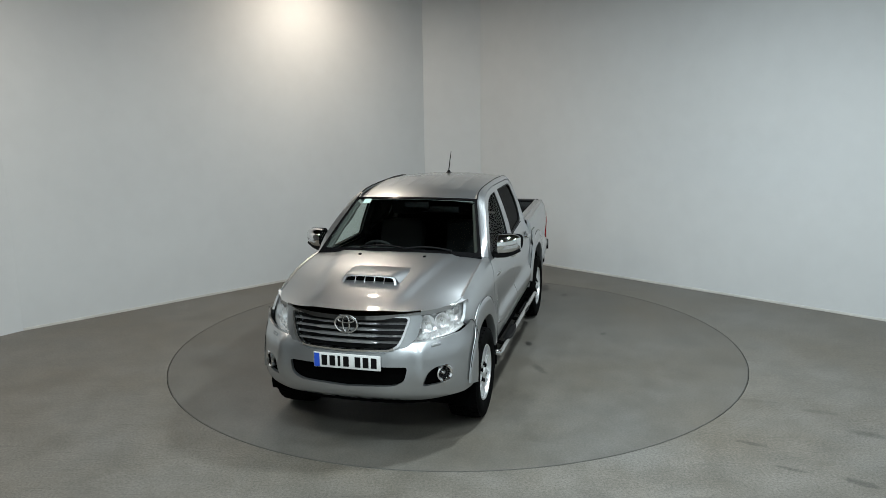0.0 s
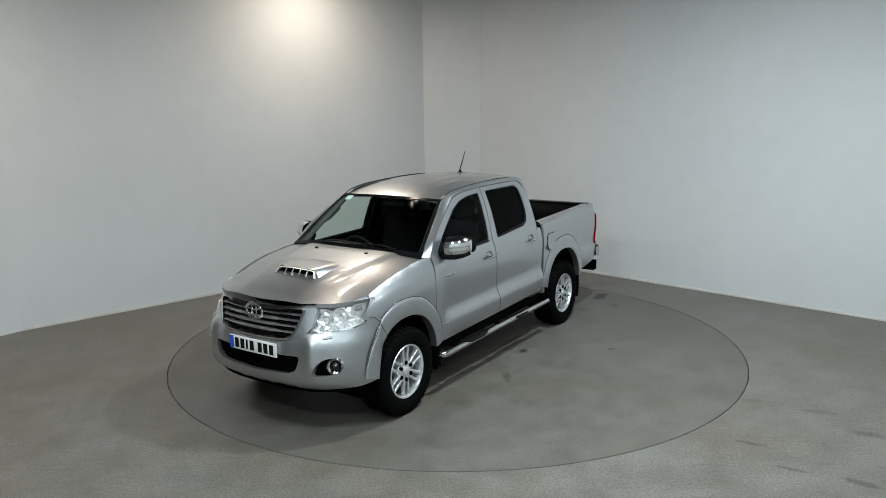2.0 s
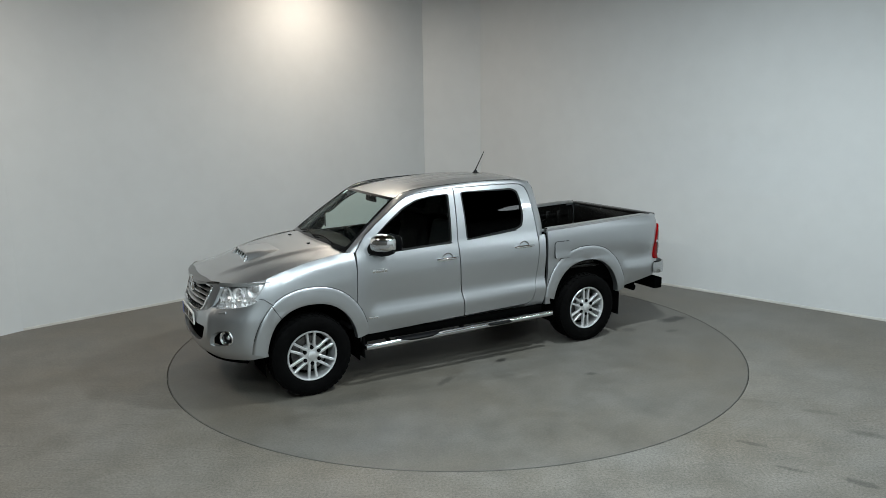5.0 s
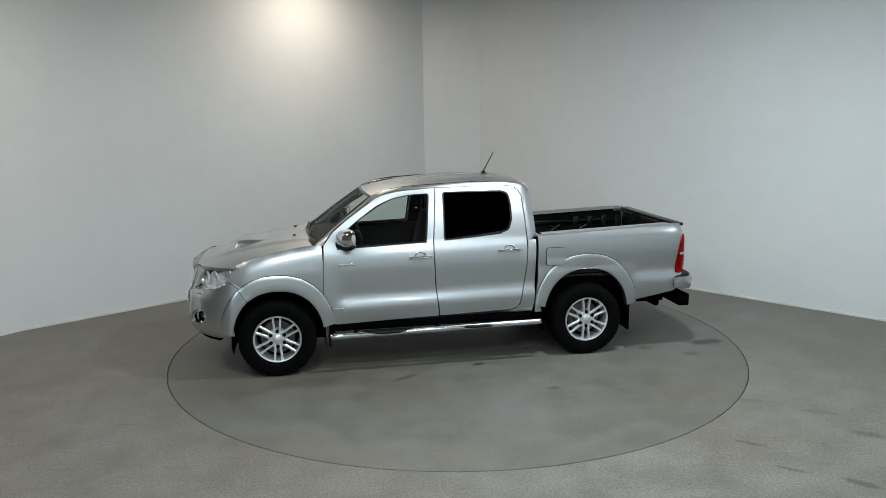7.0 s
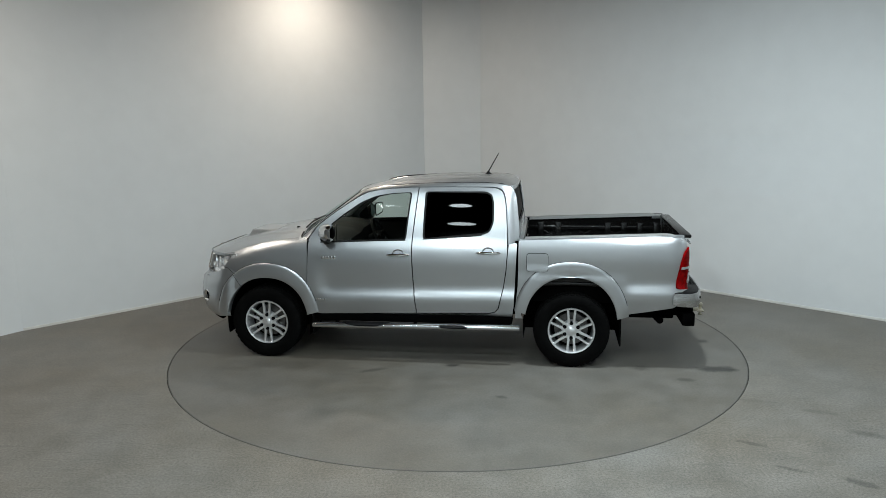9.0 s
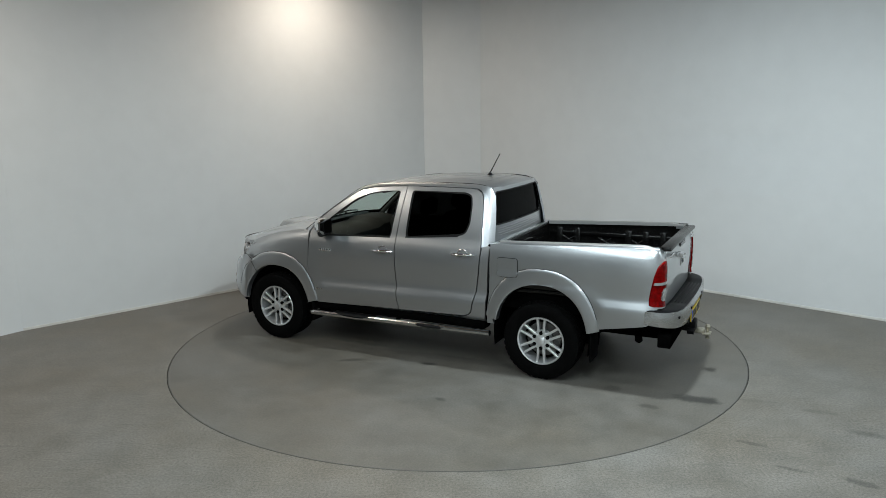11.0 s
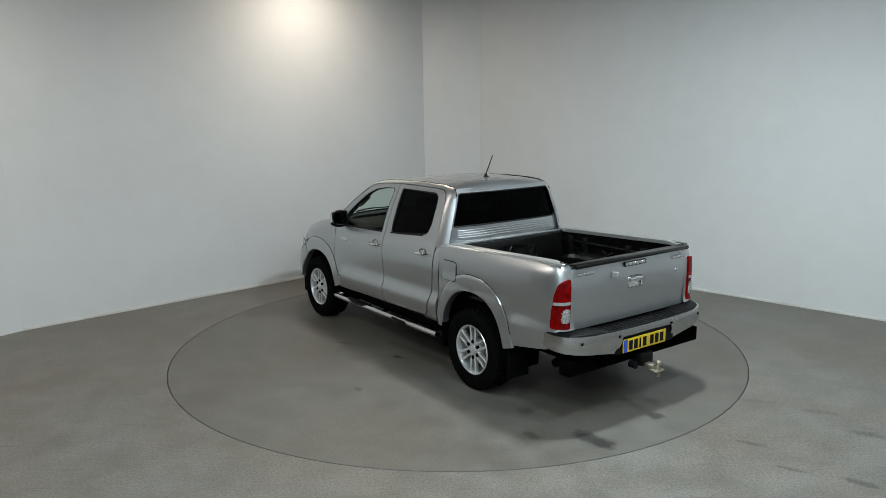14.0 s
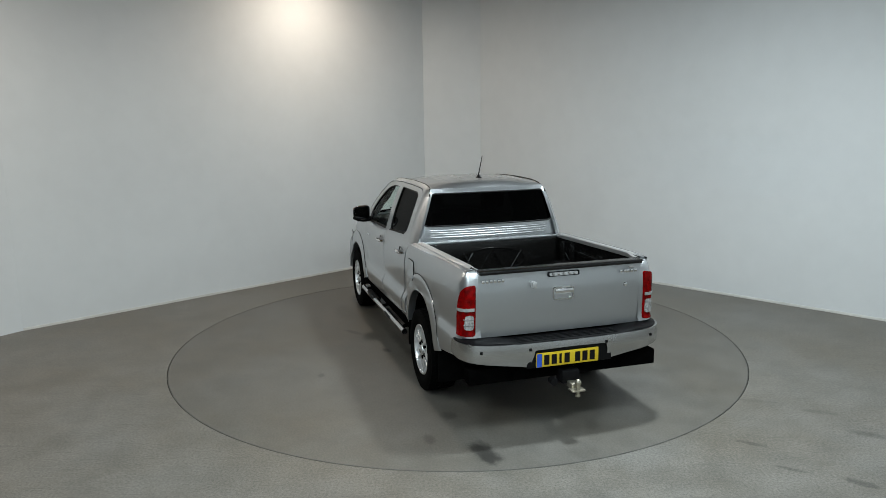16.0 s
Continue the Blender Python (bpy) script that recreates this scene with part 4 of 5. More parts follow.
    part("cowl", loft([[screen(-1 + 2 * k / 24, 0.0) + Vector((0.01, 0, 0.004)) for k in range(25)], [Vector((hood_rear(abs(-1 + 2 * k / 24) * 0.752) + 0.0, (-1 + 2 * k / 24) * 0.752, hood_z(1.22, (-1 + 2 * k / 24) * 0.752) - 0.018)) for k in range(25)]]), BLACK, pane)
    part("sticker", patch([(-0.83, 0.87), (-0.70, 0.87), (-0.70, 0.955), (-0.83, 0.955)], lambda u, v: screen(u, v) + Vector((0.003, 0, 0.003)), (1, 0, 1), 0.05, rim=0), mat("sticker", (0.55, 0.75, 0.70), 0.5), pane, "pale green paper sticker")
    # back wall of the cab
    def back(y, z):
        return Vector((-1.04 + 0.055 * max(0, (z - 1.24) / 0.5) ** 2 + 0.05 * (abs(y) / 0.7) ** 3, y, z))
    hole = rounded([(0.565, 1.700), (0.655, 1.52), (0.672, 1.425), (0.64, 1.392), (-0.64, 1.392), (-0.672, 1.425), (-0.655, 1.52), (-0.565, 1.700)], 0.035)
    wall_b = part("cab_back", patch([(0.745, 1.20), (0.715, 1.34), (0.645, 1.58), (0.61, 1.69), (0.572, 1.748), (-0.572, 1.748), (-0.61, 1.69), (-0.645, 1.58), (-0.715, 1.34), (-0.745, 1.20)], back, (-1, 0, 0), 0.05, holes=[hole], rim=0.02), PAINT, truck, "silver back wall of the cab")
    pane = part("rear_window", patch(hole, lambda y, z: back(y, z) + Vector((0.012, 0, 0)), (-1, 0, 0), 0.06, rim=0), GLASS_DARK, wall_b, "dark privacy glass rear window")
    part("rear_seal", tube([back(*q) + Vector((0.002, 0, 0)) for q in dense(hole, 0.03)] + [back(*hole[0])], 0.008, 6), DRIP, wall_b)
    for z in (1.285, 1.307, 1.329, 1.351):
        part("louvre", tube([back(y * 0.05, z) + Vector((0.002, 0, 0)) for y in range(-12, 13)], 0.0055, 6), PAINT, wall_b)
    part("cab_ledge", box((-1.075, -0.74, 1.225), (-1.03, 0.74, 1.248), 0.008), PAINT, wall_b)
    part("cab_back_lower", box((-1.03, -0.80, 0.50), (-0.99, 0.80, 1.23), 0.01), UNDER, wall_b)
    # aerial
    aerial = new("aerial")
    aerial.parent = truck
    part("aerial_base", revolve([(0.001, 0.030), (0.012, 0.028), (0.018, 0.012), (0.032, 0.002), (0.034, -0.02)], 20, m=Matrix.Translation((-0.67, -0.01, roof_z(-0.67, 0))) @ pose(0, 0, 0, 90) @ Matrix.Diagonal((1.3, 1, 0.9, 1))), BLACK, aerial, recalc=True)
    part("aerial_mast", tube([(-0.665, -0.01, 1.83), (-0.78, -0.01, 2.035)], [0.0065, 0.004], 8), BLACK, aerial)


def hood_rear(y):
    return curve((0, 1.222), (0.25, 1.215), (0.5, 1.195), (0.70, 1.165), (0.76, 1.165))(y)


def build_interior(truck):
    inside_ = new("cabin")
    inside_.parent = truck
    part("cabin_floor", box((-0.96, -0.76, 0.52), (1.15, 0.76, 0.56), 0.01), CLOTH, inside_)
    part("bulkhead", box((1.10, -0.74, 0.52), (1.14, 0.74, 1.16), 0.01), UNDER, inside_)
    dash = part("dashboard", loft([[(x, -0.72 + 1.44 * k / 16, z + (0.03 if 2 <= k <= 6 else 0)) for k in range(17)] for x, z in ((1.20, 1.225), (1.0, 1.235), (0.84, 1.215), (0.76, 1.16), (0.74, 1.02), (0.80, 0.85), (0.95, 0.70))]), DASH, inside_, "dark moulded dashboard", recalc=True)
    part("headlining", patch([(0.60, -0.55), (0.60, 0.55), (-0.95, 0.55), (-0.95, -0.55)], lambda x, y: (x, y, roof_z(x, y) - 0.035), (0, 0, -1), 0.12, rim=0), TRIM, inside_)
    wheel_c = Vector((0.62, -0.36, 1.10))
    q = Matrix.Translation(wheel_c) @ pose(0, 0, 0, 0, -65)
    ring = [q @ Vector((0.185 * math.cos(2 * math.pi * k / 28), 0.185 * math.sin(2 * math.pi * k / 28), 0)) for k in range(28)]
    sw = part("steering_wheel", tube(ring + ring[:2], 0.016, 8, caps=False), DASH, inside_, "black steering wheel")
    for a in (0, 180, 270):
        part("wheel_spoke", tube([q @ Vector((0, 0, -0.02)), q @ Vector((0.18 * math.cos(radians(a + 90)), 0.18 * math.sin(radians(a + 90)), 0))], 0.018, 6), DASH, sw)
    part("steering_column", tube([wheel_c, wheel_c + Vector((0.35, 0, -0.18))], 0.045, 10), DASH, sw)
    for y in (-0.36, 0.36):
        seat = part("front_seat", box((0.02, y - 0.25, 0.62), (0.54, y + 0.25, 0.80), 0.06), CLOTH, inside_, "dark cloth front seat")
        part("seat_back", box((-0.09, -0.24, 0.0), (0.06, 0.24, 0.66), 0.06, m=Matrix.Translation((0.05, y, 0.74)) @ pose(0, 0, 0, 0, -14)), CLOTH, seat)
        part("headrest", box((-0.05, -0.13, 0.0), (0.05, 0.13, 0.17), 0.04, m=Matrix.Translation((-0.125, y, 1.42)) @ pose(0, 0, 0, 0, -8)), CLOTH, seat)
    bench = part("rear_bench", box((-0.82, -0.68, 0.62), (-0.36, 0.68, 0.82), 0.06), CLOTH, inside_, "dark cloth rear bench")
    part("bench_back", box((-0.90, -0.68, 0.80), (-0.80, 0.68, 1.34), 0.05), CLOTH, bench)
    for y in (-0.42, 0.42):
        part("headrest", box((-0.905, y - 0.13, 1.36), (-0.83, y + 0.13, 1.51), 0.035), CLOTH, bench)
    part("room_mirror", box((0.56, -0.12, 1.585), (0.585, 0.12, 1.645), 0.012), DASH, inside_)
    part("mirror_stem", tube([(0.60, 0, 1.68), (0.575, 0, 1.62)], 0.01, 6), DASH, inside_)
    handles = pair("grab_handle", tube([(0.80, 0.665, 1.42), (0.775, 0.63, 1.445), (0.70, 0.60, 1.51), (0.665, 0.60, 1.535), (0.65, 0.625, 1.545)], 0.013, 8), TRIM, inside_)
    pair("pillar_trim", tube([(1.10, 0.70, 1.24), (0.87, 0.64, 1.43), (0.62, 0.575, 1.62)], 0.028, 8), TRIM, inside_)
    pair("door_trim", patch([(0.98, 0.60), (0.04, 0.62), (0.05, 1.19), (0.98, 1.17)], lambda x, z: left(x, z) - Vector((0, 0.075, 0)), (0, -1, 0), 0.15, rim=0), DASH, inside_)
    pair("door_trim", patch([(-0.04, 0.62), (-0.88, 0.64), (-0.90, 1.24), (-0.04, 1.20)], lambda x, z: left(x, z) - Vector((0, 0.075, 0)), (0, -1, 0), 0.15, rim=0), DASH, inside_)


def build_steps(truck):
    bars = pair("side_step", tube([(1.02, 0.80, 0.385), (1.04, 0.86, 0.369), (1.03, 0.882, 0.366)] + [(0.99 - 0.1 * k, 0.888, 0.366 + 0.0012 * k) for k in range(21)] + [(-1.045, 0.888, 0.391)], 0.028, 14), STEEL, truck, "polished steel side step tube")
    for x0, x1 in ((0.73, 0.25), (-0.17, -0.63)):
        rows = []
        for k in range(13):
            t = k / 12
            w = math.sin(math.pi * t) ** 0.4
            x = x0 + (x1 - x0) * t
            rows.append([(x, 0.84, 0.380), (x, 0.85, 0.402), (x, 0.898, 0.402), (x, 0.888 + 0.026 * w, 0.400), (x, 0.888 + 0.036 * w, 0.391 - 0.006 * w), (x, 0.888 + 0.031 * w, 0.388 - 0.018 * w), (x, 0.862, 0.354)])
        pair("step_pad", loft(rows), BLACK, bars, "black ribbed step pad", recalc=True)
    for x in (0.80, 0.0, -0.85):
        pair("step_bracket", tube([(x, 0.60, 0.44), (x, 0.78, 0.40), (x, 0.90, 0.375)], 0.018, 8), UNDER, bars)
    # black box added to fill the gap behind the step with dark
    pair("dark_sill_filler", box((-0.97, 0.66, 0.395), (1.05, 0.835, 0.485), 0.025), UNDER, truck)


def build_bed(truck):
    # outer side with the arch and the lamp corner
    S = lambda x: -1.03 - x  # distance along the side from its front edge
    arc = [(S(x), z) for x, z in arch(-1.535, 0.40, 0.49, 0.545, 12, 168)]
    out = [(0.0, 1.245), (-0.006, 0.80), (-0.03, 0.58), (-0.03, 0.475), (0.04, 0.475)] + [(s, z) for s, z in arc if z > 0.48] + [(1.06, 0.545), (1.46, 0.618), (1.51, 0.66), (1.55, 0.78), (1.668, 0.78), (1.668, 1.288), (1.60, 1.302), (1.45, 1.300), (0.8, 1.275)]
    sides = pair("bed_side", patch(out, bed_at, (0, 1, 0), 0.045, rim=0.03), PAINT, truck, "silver outer side of the load bed")
    flare(-1.535, 0.40, (0.445, 0.50), (0.555, 0.65), lambda x, z: bed_at(S(x), z).y, truck, 171, 12)
    flap = rounded([(S(-1.11), 1.125), (S(-1.31), 1.125), (S(-1.31), 0.95), (S(-1.11), 0.95)], 0.03)
    flaps = part("fuel_flap", patch(flap, lambda s, z: bed_at(s, z) + Vector((0, 0.010 + 0.012 * smooth(1.02, 0.96, z), 0)), (0, 1, 0), 0.04, rim=0.012), PAINT, sides[0], "silver fuel filler flap")
    part("flap_gap", tube([bed_at(*q) + Vector((0, 0.001 + 0.012 * smooth(1.02, 0.96, q[1]), 0)) for q in dense(flap, 0.03)] + [bed_at(*flap[0])], 0.005, 6), DRIP, flaps)
    # rails on top of the sides
    def rail_z(x):
        return 1.245 + (x + 1.03) / -1.57 * 0.057
    for nm, mt, y0, y1, h, x0, x1, low in (("rail_cap", PAINT, 0.745, 0.794, 0.006, -1.05, -2.57, 0.03), ("bed_rail", mat_rail, 0.688, 0.748, 0.014, -1.09, -2.575, 0.022)):
        rows = []
        for k in range(20):
            x = x0 + (x1 - x0) * k / 19
            inn = 0.02 * smooth(-2.35, -2.6, x)
            z = rail_z(x)
            h2 = h * (1 - 1.3 * smooth(-2.40, -2.54, x))
            rows.append([(x, y0 - inn, z - low), (x, y0 - inn, z + h2 - 0.004), (x, y0 + 0.006 - inn, z + h2), (x, y1 - 0.012 - inn, z + h2), (x, y1 - inn, z + h2 - 0.008), (x, y1 + 0.004 - inn, z - low)])
        pair(nm, loft(rows), mt, sides, "aluminium bed rail" if mt == mat_rail else "", recalc=True)
    rows = []
    for k in range(15):
        p = bed_at(1.44 + 0.228 * k / 14, 1.284)
        z = min(rail_z(p.x), 1.300) - 0.002
        rows.append([(p.x, p.y, 1.280), (p.x + 0.002, p.y - 0.004, z - 0.004), (p.x + 0.008, p.y - 0.014, z), (max(p.x, -2.60), 0.742, z), (max(p.x, -2.60), 0.690, z - 0.002), (max(p.x, -2.60), 0.690, 1.25)])
    pair("bed_corner", loft(rows), PAINT, sides, recalc=True)
    # liner: floor, walls, ribs, wheel housings
    tub = new("bed_liner")
    tub.parent = truck
    part("bed_floor", box((-2.58, -0.73, 0.78), (-1.06, 0.73, 0.82), 0.01), LINER, tub, "black plastic bed liner floor")
    for k in range(13):
        y = -0.66 + 0.11 * k
        part("floor_rib", box((-2.56, y - 0.03, 0.818), (-1.10, y + 0.03, 0.830), 0.005), LINER, tub)
    pair("liner_wall", loft([[(x, 0.71, 0.80), (x, 0.715, 1.0), (x, 0.705, 1.20), (x, 0.70, rail_z(x) + 0.004), (x, 0.755, rail_z(x) - 0.01)] for x in (-1.06, -1.4, -1.8, -2.2, -2.58)]), LINER, tub)
    for x in (-1.22, -1.42, -1.98, -2.16, -2.34, -2.52):
        pair("wall_rib", box((x - 0.035, 0.675, 0.84), (x + 0.035, 0.712, 1.20), 0.012), LINER, tub)
    for x in (-1.32, -1.72, -2.07):
        for a, b in ((-0.07, 0.07), (0.07, -0.07)):
            pair("wall_emboss", tube([(x + a, 0.706, 1.02), (x + b, 0.702, 1.10)], 0.010, 6), LINER, tub)
    pair("wall_rail", box((-2.56, 0.682, 1.12), (-1.08, 0.712, 1.16), 0.010), LINER, tub)
    rows = []
    for k in range(13):
        a = math.pi * k / 12
        x, z = -1.545 + 0.40 * math.copysign(abs(math.cos(a)) ** 0.6, math.cos(a)), 0.81 + 0.235 * math.sin(a) ** 0.6
        rows.append([(x, 0.715, z), (x, 0.56, z), (x, 0.53, z - 0.03 if z > 0.85 else z), (x, 0.52, 0.81)])
    pair("wheel_housing", loft(rows), LINER, tub, "black wheel housing in the bed", recalc=True)
    part("front_panel", box((-1.085, -0.73, 0.80), (-1.055, 0.73, 1.225), 0.01), LINER, tub)
    f = lambda y, z: Vector((-1.088, y, z))
    part("panel_emboss", tube([f(0.34 * math.cos(2 * math.pi * k / 40), 1.04 + 0.12 * math.sin(2 * math.pi * k / 40)) for k in range(42)], 0.010, 6), LINER, tub)
    part("panel_emboss", tube([f(-0.14, 0.93), f(0.0, 1.15), f(0.14, 0.93), f(-0.14, 0.93)], 0.010, 6), LINER, tub)
    for a, b in ((0.2, 0.30), (-0.2, -0.30)):
        part("panel_emboss", tube([f(a, 0.96), f(b, 1.12)], 0.009, 6), LINER, tub)
        part("panel_emboss", tube([f(b, 0.96), f(a, 1.12)], 0.009, 6), LINER, tub)
    # tailgate
    def gate(y, z):
        return Vector((-2.628 - 0.012 * smooth(0.80, 1.05, z) + 0.012 * smooth(1.12, 1.26, z) + 0.02 * (abs(y) / 0.7) ** 4, y, z))
    dish = rounded([(-0.085, 1.030), (0.085, 1.030), (0.085, 1.125), (-0.085, 1.125)], 0.02)
    outl = rounded([(-0.687, 0.775), (0.687, 0.775), (0.687, 1.265), (-0.687, 1.265)], 0.012)
    tg = part("tailgate", patch(outl, gate, (-1, 0, 0), 0.05, holes=[dish], rim=0.05), PAINT, truck, "closed silver tailgate")
    part("gate_inner", box((-2.60, -0.68, 0.79), (-2.57, 0.68, 1.27), 0.01), LINER, tg)
    part("gate_cap", box((-2.652, -0.690, 1.264), (-2.555, 0.690, 1.297), 0.010), LINER, tg, "black plastic tailgate cap")
    part("handle_dish", patch(dish, lambda y, z: gate(y, z) + Vector((0.03 * math.sin(math.pi * min(1, max(0, (z - 1.03) / 0.095))) + 0.002, 0, 0)), (-1, 0, 0), 0.025, rim=0), ALLOY, tg)
    part("gate_handle", box((-2.668, -0.075, 1.082), (-2.640, 0.075, 1.118), 0.008), CHROME, tg, "chrome tailgate handle")
    part("handle_frame", tube([gate(*q) - Vector((0.002, 0, 0)) for q in dense(dish, 0.03)] + [gate(*dish[0])], 0.006, 6), CHROME, tg)
    lampf = rounded([(-0.135, 1.213), (0.135, 1.213), (0.135, 1.252), (-0.135, 1.252)], 0.012)
    br = part("brake_lamp", patch(lampf, lambda y, z: gate(y, z) - Vector((0.012, 0, 0)), (-1, 0, 0), 0.03, rim=0.012), GLOSSBLACK, tg, "high brake lamp in a dark frame")
    part("brake_lens", patch(rounded([(-0.120, 1.220), (0.120, 1.220), (0.120, 1.245), (-0.120, 1.245)], 0.01), lambda y, z: gate(y, z) - Vector((0.015, 0, 0)), (-1, 0, 0), 0.03, rim=0.004), CLEARLENS, br)
    for y in (-0.09, -0.045, 0, 0.045, 0.09):
        part("led", revolve([(0.001, 0.004), (0.008, 0.003), (0.010, 0)], 12, m=Matrix.Translation(gate(y, 1.2325) - Vector((0.018, 0, 0))) @ pose(0, 0, 0, 0, 0, 90)), STEEL, br)
    part("camera_pod", box((-2.690, 0.243, 1.142), (-2.635, 0.283, 1.195), 0.010), CLEARLENS, tg, "small white camera pod")
    part("lock", revolve([(0.001, 0.006), (0.013, 0.005), (0.016, 0)], 16, m=Matrix.Translation(gate(-0.545, 1.10) - Vector((0.001, 0, 0))) @ pose(0, 0, 0, 0, 0, 90)), CHROME, tg)
    for y in (0.665, 0.632, 0.600, 0.568, 0.536, 0.506):
        part("bar", box((-2.650, y - 0.011, 1.204), (-2.637, y + 0.011, 1.228), 0.002), CHROME, tg)
    for y in (-0.50, -0.535, -0.560, -0.592, -0.625):
        part("bar", box((-2.650, y - 0.012, 1.200), (-2.637, y + 0.012, 1.226), 0.002), CHROME, tg)
    part("bar", box((-2.650, -0.61, 1.236), (-2.637, -0.56, 1.246), 0.002), CHROME, tg)
    # tail lamps that wrap the corner
    ol = rounded([(1.480, 0.800), (1.660, 0.795), (1.664, 1.192), (1.590, 1.182), (1.548, 1.150), (1.516, 1.07), (1.488, 0.93), (1.476, 0.84)], 0.022)
    lamps = pair("tail_lamp", patch(ol, lambda s, z: bed_at(s, z) + Vector((-0.012, 0.014, 0)), (-0.7, 0.7, 0), 0.03, rim=0.03, rim_dir=lambda c: Vector((0.7, -0.7, 0))), RED, truck, "red tail lamp with clear band")
    band = [(1.501, 0.990), (1.660, 0.993), (1.660, 1.018), (1.507, 1.013)]
    pair("clear_band", patch(band, lambda s, z: bed_at(s, z) + Vector((-0.018, 0.018, 0)), (-0.7, 0.7, 0), 0.025, rim=0.008, rim_dir=lambda c: Vector((0.7, -0.7, 0))), CLEARLENS, lamps, "clear lens")
    sq = rounded([(1.572, 0.850), (1.655, 0.845), (1.655, 0.962), (1.588, 0.962)], 0.025)
    lens = pair("reversing_lens", patch(sq, lambda s, z: bed_at(s, z) + Vector((-0.018, 0.018, 0)), (-0.7, 0.7, 0), 0.025, rim=0.008, rim_dir=lambda c: Vector((0.7, -0.7, 0))), LENS, lamps, "clear faceted reversing lens")
    for z in (0.884, 0.930):
        pair("lens_bar", tube([bed_at(1.572 + 0.0165 * k, z) + Vector((-0.019, 0.019, 0)) for k in range(6)], 0.004, 6), CLEARLENS, lens)


LENS = mat("faceted_lens", (0.42, 0.42, 0.42), 0.12, 0.5, 0.6, vary=0.7, scale=55, bump=0.9, bump_scale=45)
mat_rail = mat("rail_aluminium", (0.42, 0.42, 0.415), 0.42, 0.8)

REAR_PLAN = plan([(2.800, 0), (2.795, 0.35), (2.775, 0.62), (2.735, 0.76), (2.67, 0.835), (2.59, 0.868), (2.50, 0.872)])


def rear_at(s, z, d=0.0):
    p, n = REAR_PLAN(s)
    q = p + n * (d - 0.03 * smooth(0.66, 0.56, z) - 0.006 * smooth(0.70, 0.74, z))
    return Vector((-q.x, q.y, z))


def build_rear(truck):
    half = [(0.0, 0.744), (0.40, 0.746), (0.80, 0.756), (1.03, 0.762), (1.03, 0.645), (0.85, 0.622), (0.60, 0.590), (0.42, 0.565), (0.36, 0.555), (0.33, 0.56), (0.30, 0.69), (0.0, 0.695)]
    full = half + [(-s, z) for s, z in half[-2:0:-1]]
    bumper = part("rear_bumper", patch(rounded(full, 0.015), rear_at, (-1, 0, 0), 0.04, rim=0.03), CHROME_BUMPER, truck, "chrome rear bumper with black step pad")
    n = 44
    ends = []
    for k in range(n + 1):
        s = -1.03 + 2.06 * k / n
        e = rear_at(s, 0.745)
        inner = Vector((-2.60 + 0.05 * smooth(0.7, 1.03, abs(s)), e.y * 0.97, 0))
        up = 0.022 * smooth(0.45, 0.60, abs(s))
        ends.append([(e.x + 0.034, e.y * 0.985, 0.720), (e.x + 0.012, e.y * 0.99, 0.740), (e.x + 0.016, e.y * 0.988, 0.750 + up * 0.5), (e.x + 0.034, e.y * 0.98, 0.754 + up * 0.7), (inner.x, inner.y, 0.756 + up * 0.7), (inner.x, inner.y, 0.70)])
    pad = part("step_pad", loft(ends), BLACK, bumper, "black ribbed step pad", recalc=True)
    for x in (-2.66, -2.69, -2.72, -2.75):
        part("pad_rib", box((x - 0.006, -0.42, 0.754), (x + 0.006, 0.42, 0.760), 0.002), BLACK, pad)
    for s in (0.72, 0.34, -0.30, -0.72):
        part("parking_sensor", box((-0.006, -0.011, -0.011), (0.004, 0.011, 0.011), 0.004, m=Matrix.Translation(rear_at(s, 0.70))), BLACK, bumper)
    part("plate_recess", box((-2.775, -0.36, 0.54), (-2.72, 0.36, 0.70), 0.01), BLACK, bumper)
    plate = part("number_plate", box((-2.792, -0.235, 0.550), (-2.780, 0.290, 0.661), 0.003), PLATE_Y, truck, "yellow rear number plate with blue band and dark bars")
    part("blue_band", box((-2.7945, 0.245, 0.553), (-2.7935, 0.287, 0.658)), PLATE_B, plate)
    for k, y in enumerate((0.205, 0.143, 0.090, 0.035, -0.055, -0.117, -0.180)):
        w = 0.010 if k == 2 else 0.022
        part("bar", box((-2.7945, y - w, 0.567), (-2.7935, y + w, 0.645)), GLOSSBLACK, plate)
    # tow bar
    tow = new("tow_bar")
    tow.parent = truck
    part("cross_beam", box((-2.70, -0.80, 0.43), (-2.585, 0.80, 0.555), 0.012), UNDER, tow, "black tow bar beam")
    pair("beam_arm", box((-2.70, 0.42, 0.45), (-2.10, 0.50, 0.56), 0.01), UNDER, tow)
    part("receiver", box((-2.80, -0.075, 0.395), (-2.68, 0.075, 0.50), 0.012), BLACK, tow)
    part("neck", box((-2.88, -0.035, 0.375), (-2.79, 0.035, 0.42), 0.008), mat_brass, tow, "worn pale steel tow hook")
    part("tow_ball", revolve([(0.001, 0.060), (0.014, 0.056), (0.024, 0.040), (0.025, 0.030), (0.018, 0.014), (0.013, 0.006), (0.013, -0.02), (0.026, -0.022), (0.026, -0.036), (0.012, -0.038), (0.012, -0.06), (0.02, -0.062), (0.02, -0.078), (0.001, -0.08)], 20, m=Matrix.Translation((-2.905, -0.005, 0.405)) @ pose(0, 0, 0, 90)), mat_brass, tow, "steel tow ball", recalc=True)
    part("coupling_plate", box((-2.935, -0.055, 0.372), (-2.86, 0.055, 0.386), 0.004), mat_brass, tow)
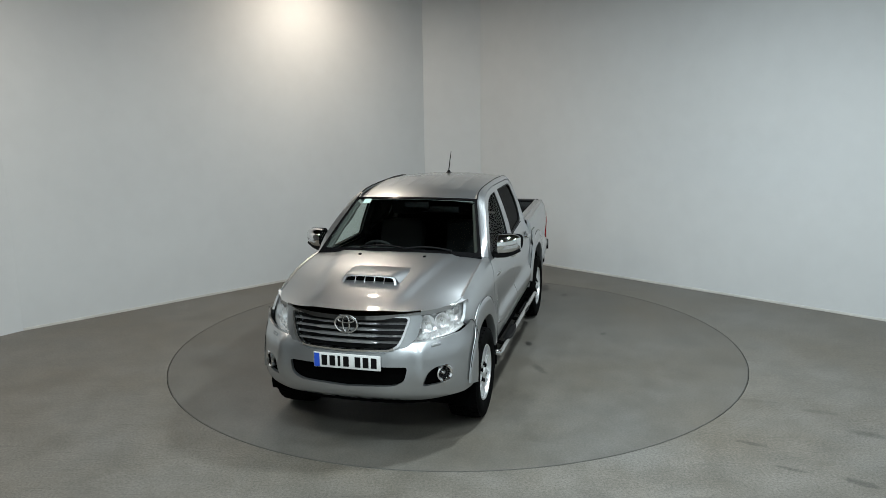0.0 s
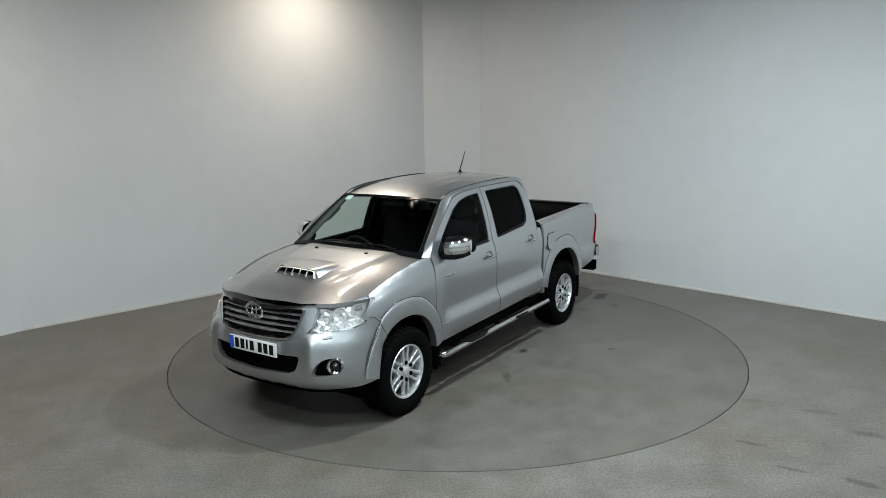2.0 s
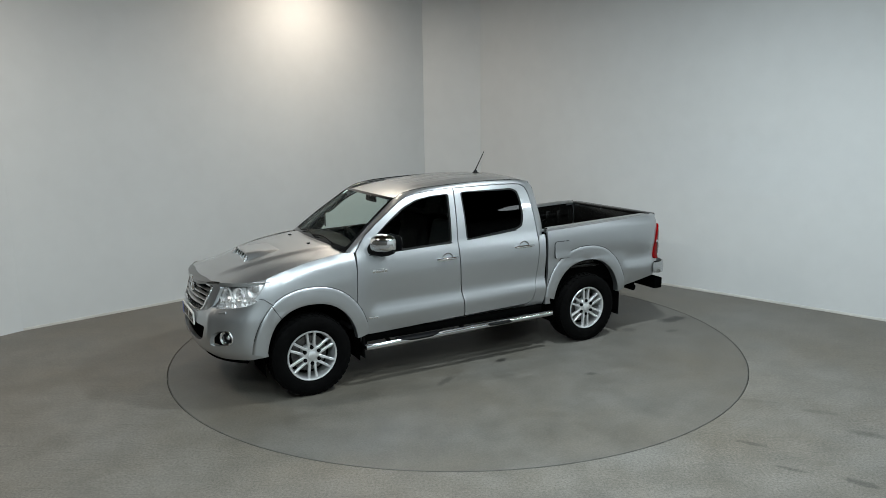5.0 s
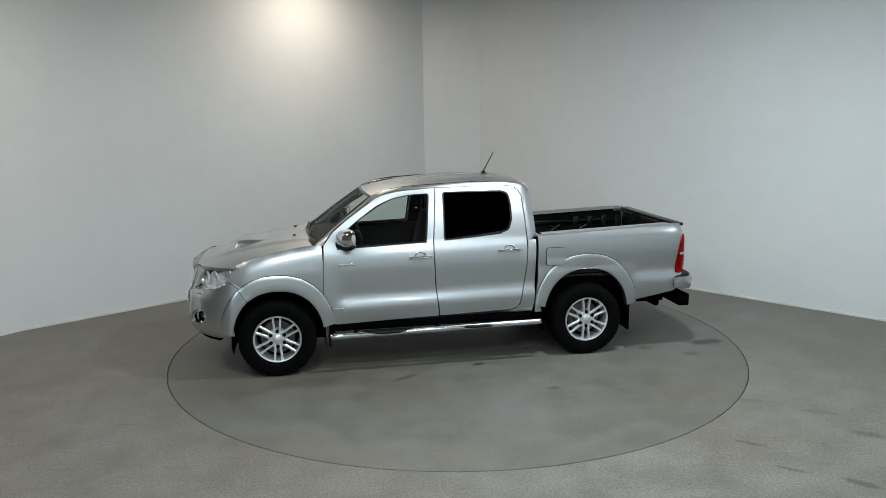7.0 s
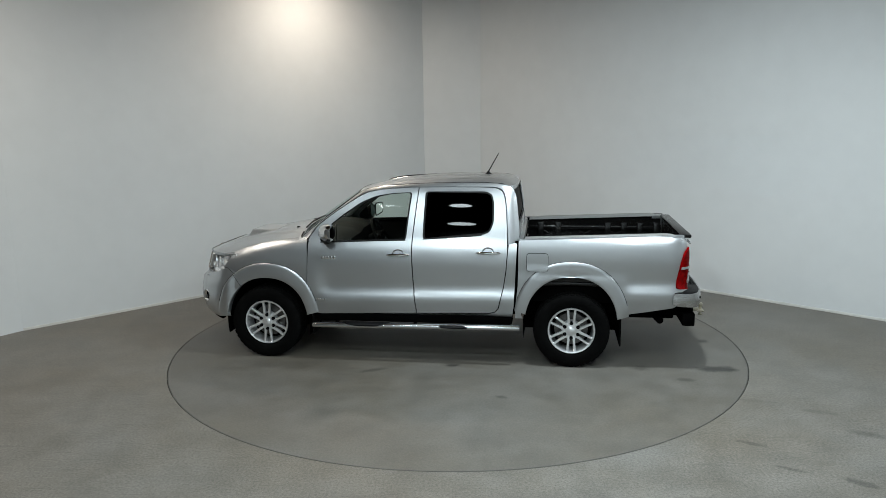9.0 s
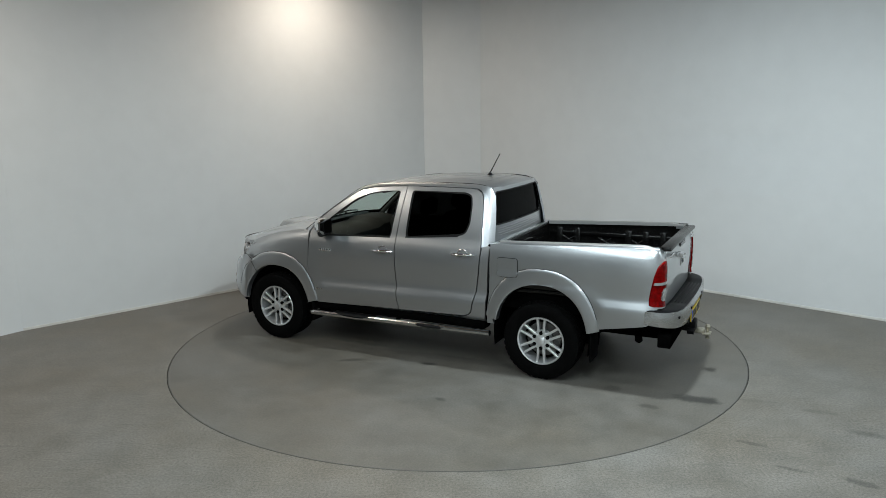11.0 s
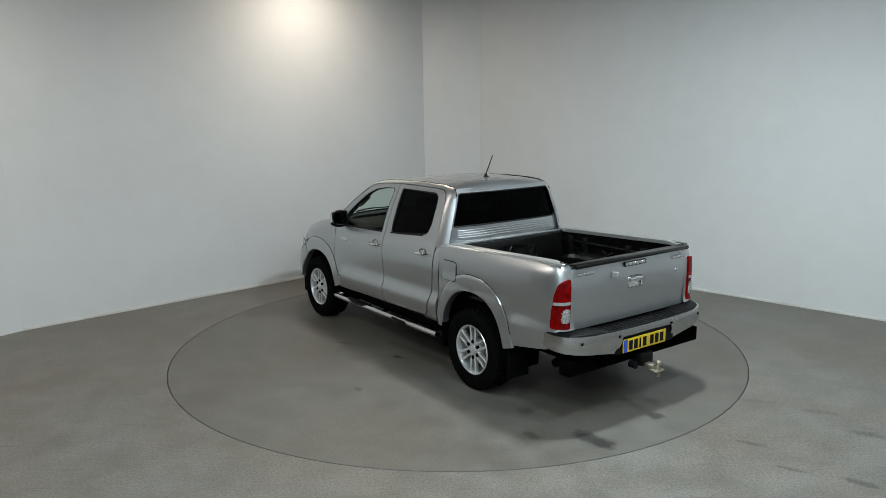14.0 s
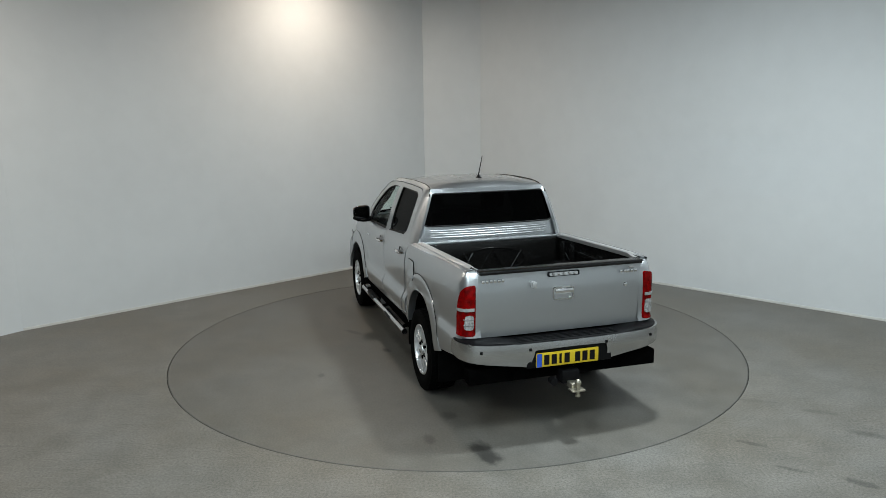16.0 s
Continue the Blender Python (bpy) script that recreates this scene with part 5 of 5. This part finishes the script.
    part("socket", revolve([(0.001, 0.0), (0.03, 0.0), (0.03, 0.06), (0.001, 0.06)], 16, m=Matrix.Translation((-2.74, 0.14, 0.42)) @ pose(0, 0, 0, 0, 0, 90)), BLACK, tow, recalc=True)


CHROME_BUMPER = mat("bumper_chrome", (0.52, 0.525, 0.53), 0.24, 1.0, rough_vary=0.05, scale=6)
mat_brass = mat("worn_steel", (0.42, 0.39, 0.32), 0.4, 0.9, vary=0.25, scale=30)


def build_under(truck):
    under = new("chassis")
    under.parent = truck
    pair("chassis_rail", box((-2.55, 0.40, 0.42), (2.15, 0.52, 0.56), 0.02), UNDER, under)
    for x in (1.9, 0.9, 0.1, -0.8, -2.2):
        part("cross_member", box((x - 0.06, -0.45, 0.42), (x + 0.06, 0.45, 0.52), 0.01), UNDER, under)
    for x in (-1.543, 1.543):
        part("axle", tube([(x, -0.68, 0.368), (x, -0.15, 0.368), (x, 0.0, 0.368), (x, 0.15, 0.368), (x, 0.68, 0.368)], [0.045, 0.05, 0.12, 0.05, 0.045], 12), UNDER, under)
    part("engine_tray", box((0.95, -0.50, 0.36), (2.20, 0.50, 0.44), 0.03), UNDER, under)
    part("fuel_tank", box((-1.0, -0.55, 0.38), (0.3, -0.12, 0.62), 0.06), UNDER, under)
    part("exhaust", tube([(0.8, 0.22, 0.42), (-0.9, 0.22, 0.42), (-1.3, 0.3, 0.5), (-2.1, 0.3, 0.5), (-2.35, 0.45, 0.46), (-2.4, 0.66, 0.44)], 0.035, 10), UNDER, under)
    part("bed_underside", box((-2.55, -0.74, 0.62), (-1.05, 0.74, 0.78), 0.02), UNDER, under)
    part("engine_bay", box((1.15, -0.50, 0.50), (2.22, 0.50, 0.98), 0.05), UNDER, under)
    # inner wheel arches and mud flaps
    for cx, cz, rx, rz in ((1.525, 0.36, 0.44, 0.49), (-1.535, 0.40, 0.46, 0.515)):
        rows = []
        for k in range(25):
            a = radians(-12 + 204 * k / 24)
            c, s = math.cos(a), math.sin(a)
            x, z = cx + rx * math.copysign(abs(c) ** 0.9, c), cz + rz * math.copysign(abs(s) ** 0.9, s)
            rows.append([(x, 0.855, z), (x, 0.70, z), (x, 0.46, z)])
        pair("arch_liner", loft(rows), UNDER, under)
        bm = bmesh.new()
        bm.faces.new([bm.verts.new((r[2][0], 0.47, r[2][2])) for r in rows])
        pair("arch_wall", bm, UNDER, under)
    flaps = pair("mud_flap", box((-2.015, 0.60, 0.22), (-2.0, 0.838, 0.60), 0.004, m=pose(0.0, 0, 0)), RUBBER, truck, "black rubber mud flap")
    pair("mud_flap", box((1.04, 0.64, 0.26), (1.055, 0.86, 0.50), 0.004), RUBBER, truck, "black rubber mud flap")


def build_badges(doors):
    for x in (0.925, 0.895, 0.870, 0.840, 0.805):
        y = side_y(x, 1.05)
        pair("bar", box((x - 0.012, y - 0.004, 1.038), (x + 0.012, y + 0.005, 1.066), 0.002), CHROME, doors)
    for x in (0.985, 0.965, 0.940, 0.915):
        y = side_y(x, 0.628)
        pair("bar", box((x - 0.009, y - 0.004, 0.620), (x + 0.009, y + 0.003, 0.636), 0.0015), CHROME, doors)


def build_truck():
    truck = new("pickup_truck")
    tagged(truck, "silver double-cab pick-up truck parked on the turntable", "pick-up truck")
    build_front(truck)
    build_cab(truck)
    fd = build_door(truck, "front", FDOOR, FWIN, GLASS_FRONT, 0.155, 1.092)
    rd = build_door(truck, "rear", RDOOR, RWIN, GLASS_DARK, -0.735, 1.122)
    build_mirror(fd)
    build_badges(fd)
    build_interior(truck)
    build_steps(truck)
    build_bed(truck)
    build_rear(truck)
    build_under(truck)
    build_wheel(truck, 1.543, 1)
    build_wheel(truck, 1.543, -1)
    build_wheel(truck, -1.543, 1)
    build_wheel(truck, -1.543, -1)
    return truck


build_room()
build_lamps()
table = build_turntable()
truck = build_truck()


def motions():
    rows = [(i * 0.5, pose(0, 0, 0, 0, 0, heading(i * 0.5))) for i in range(33)]
    walk(table, rows)
    walk(truck, [(t, m @ Matrix.Translation(OFFSET)) for t, m in rows])


motions()
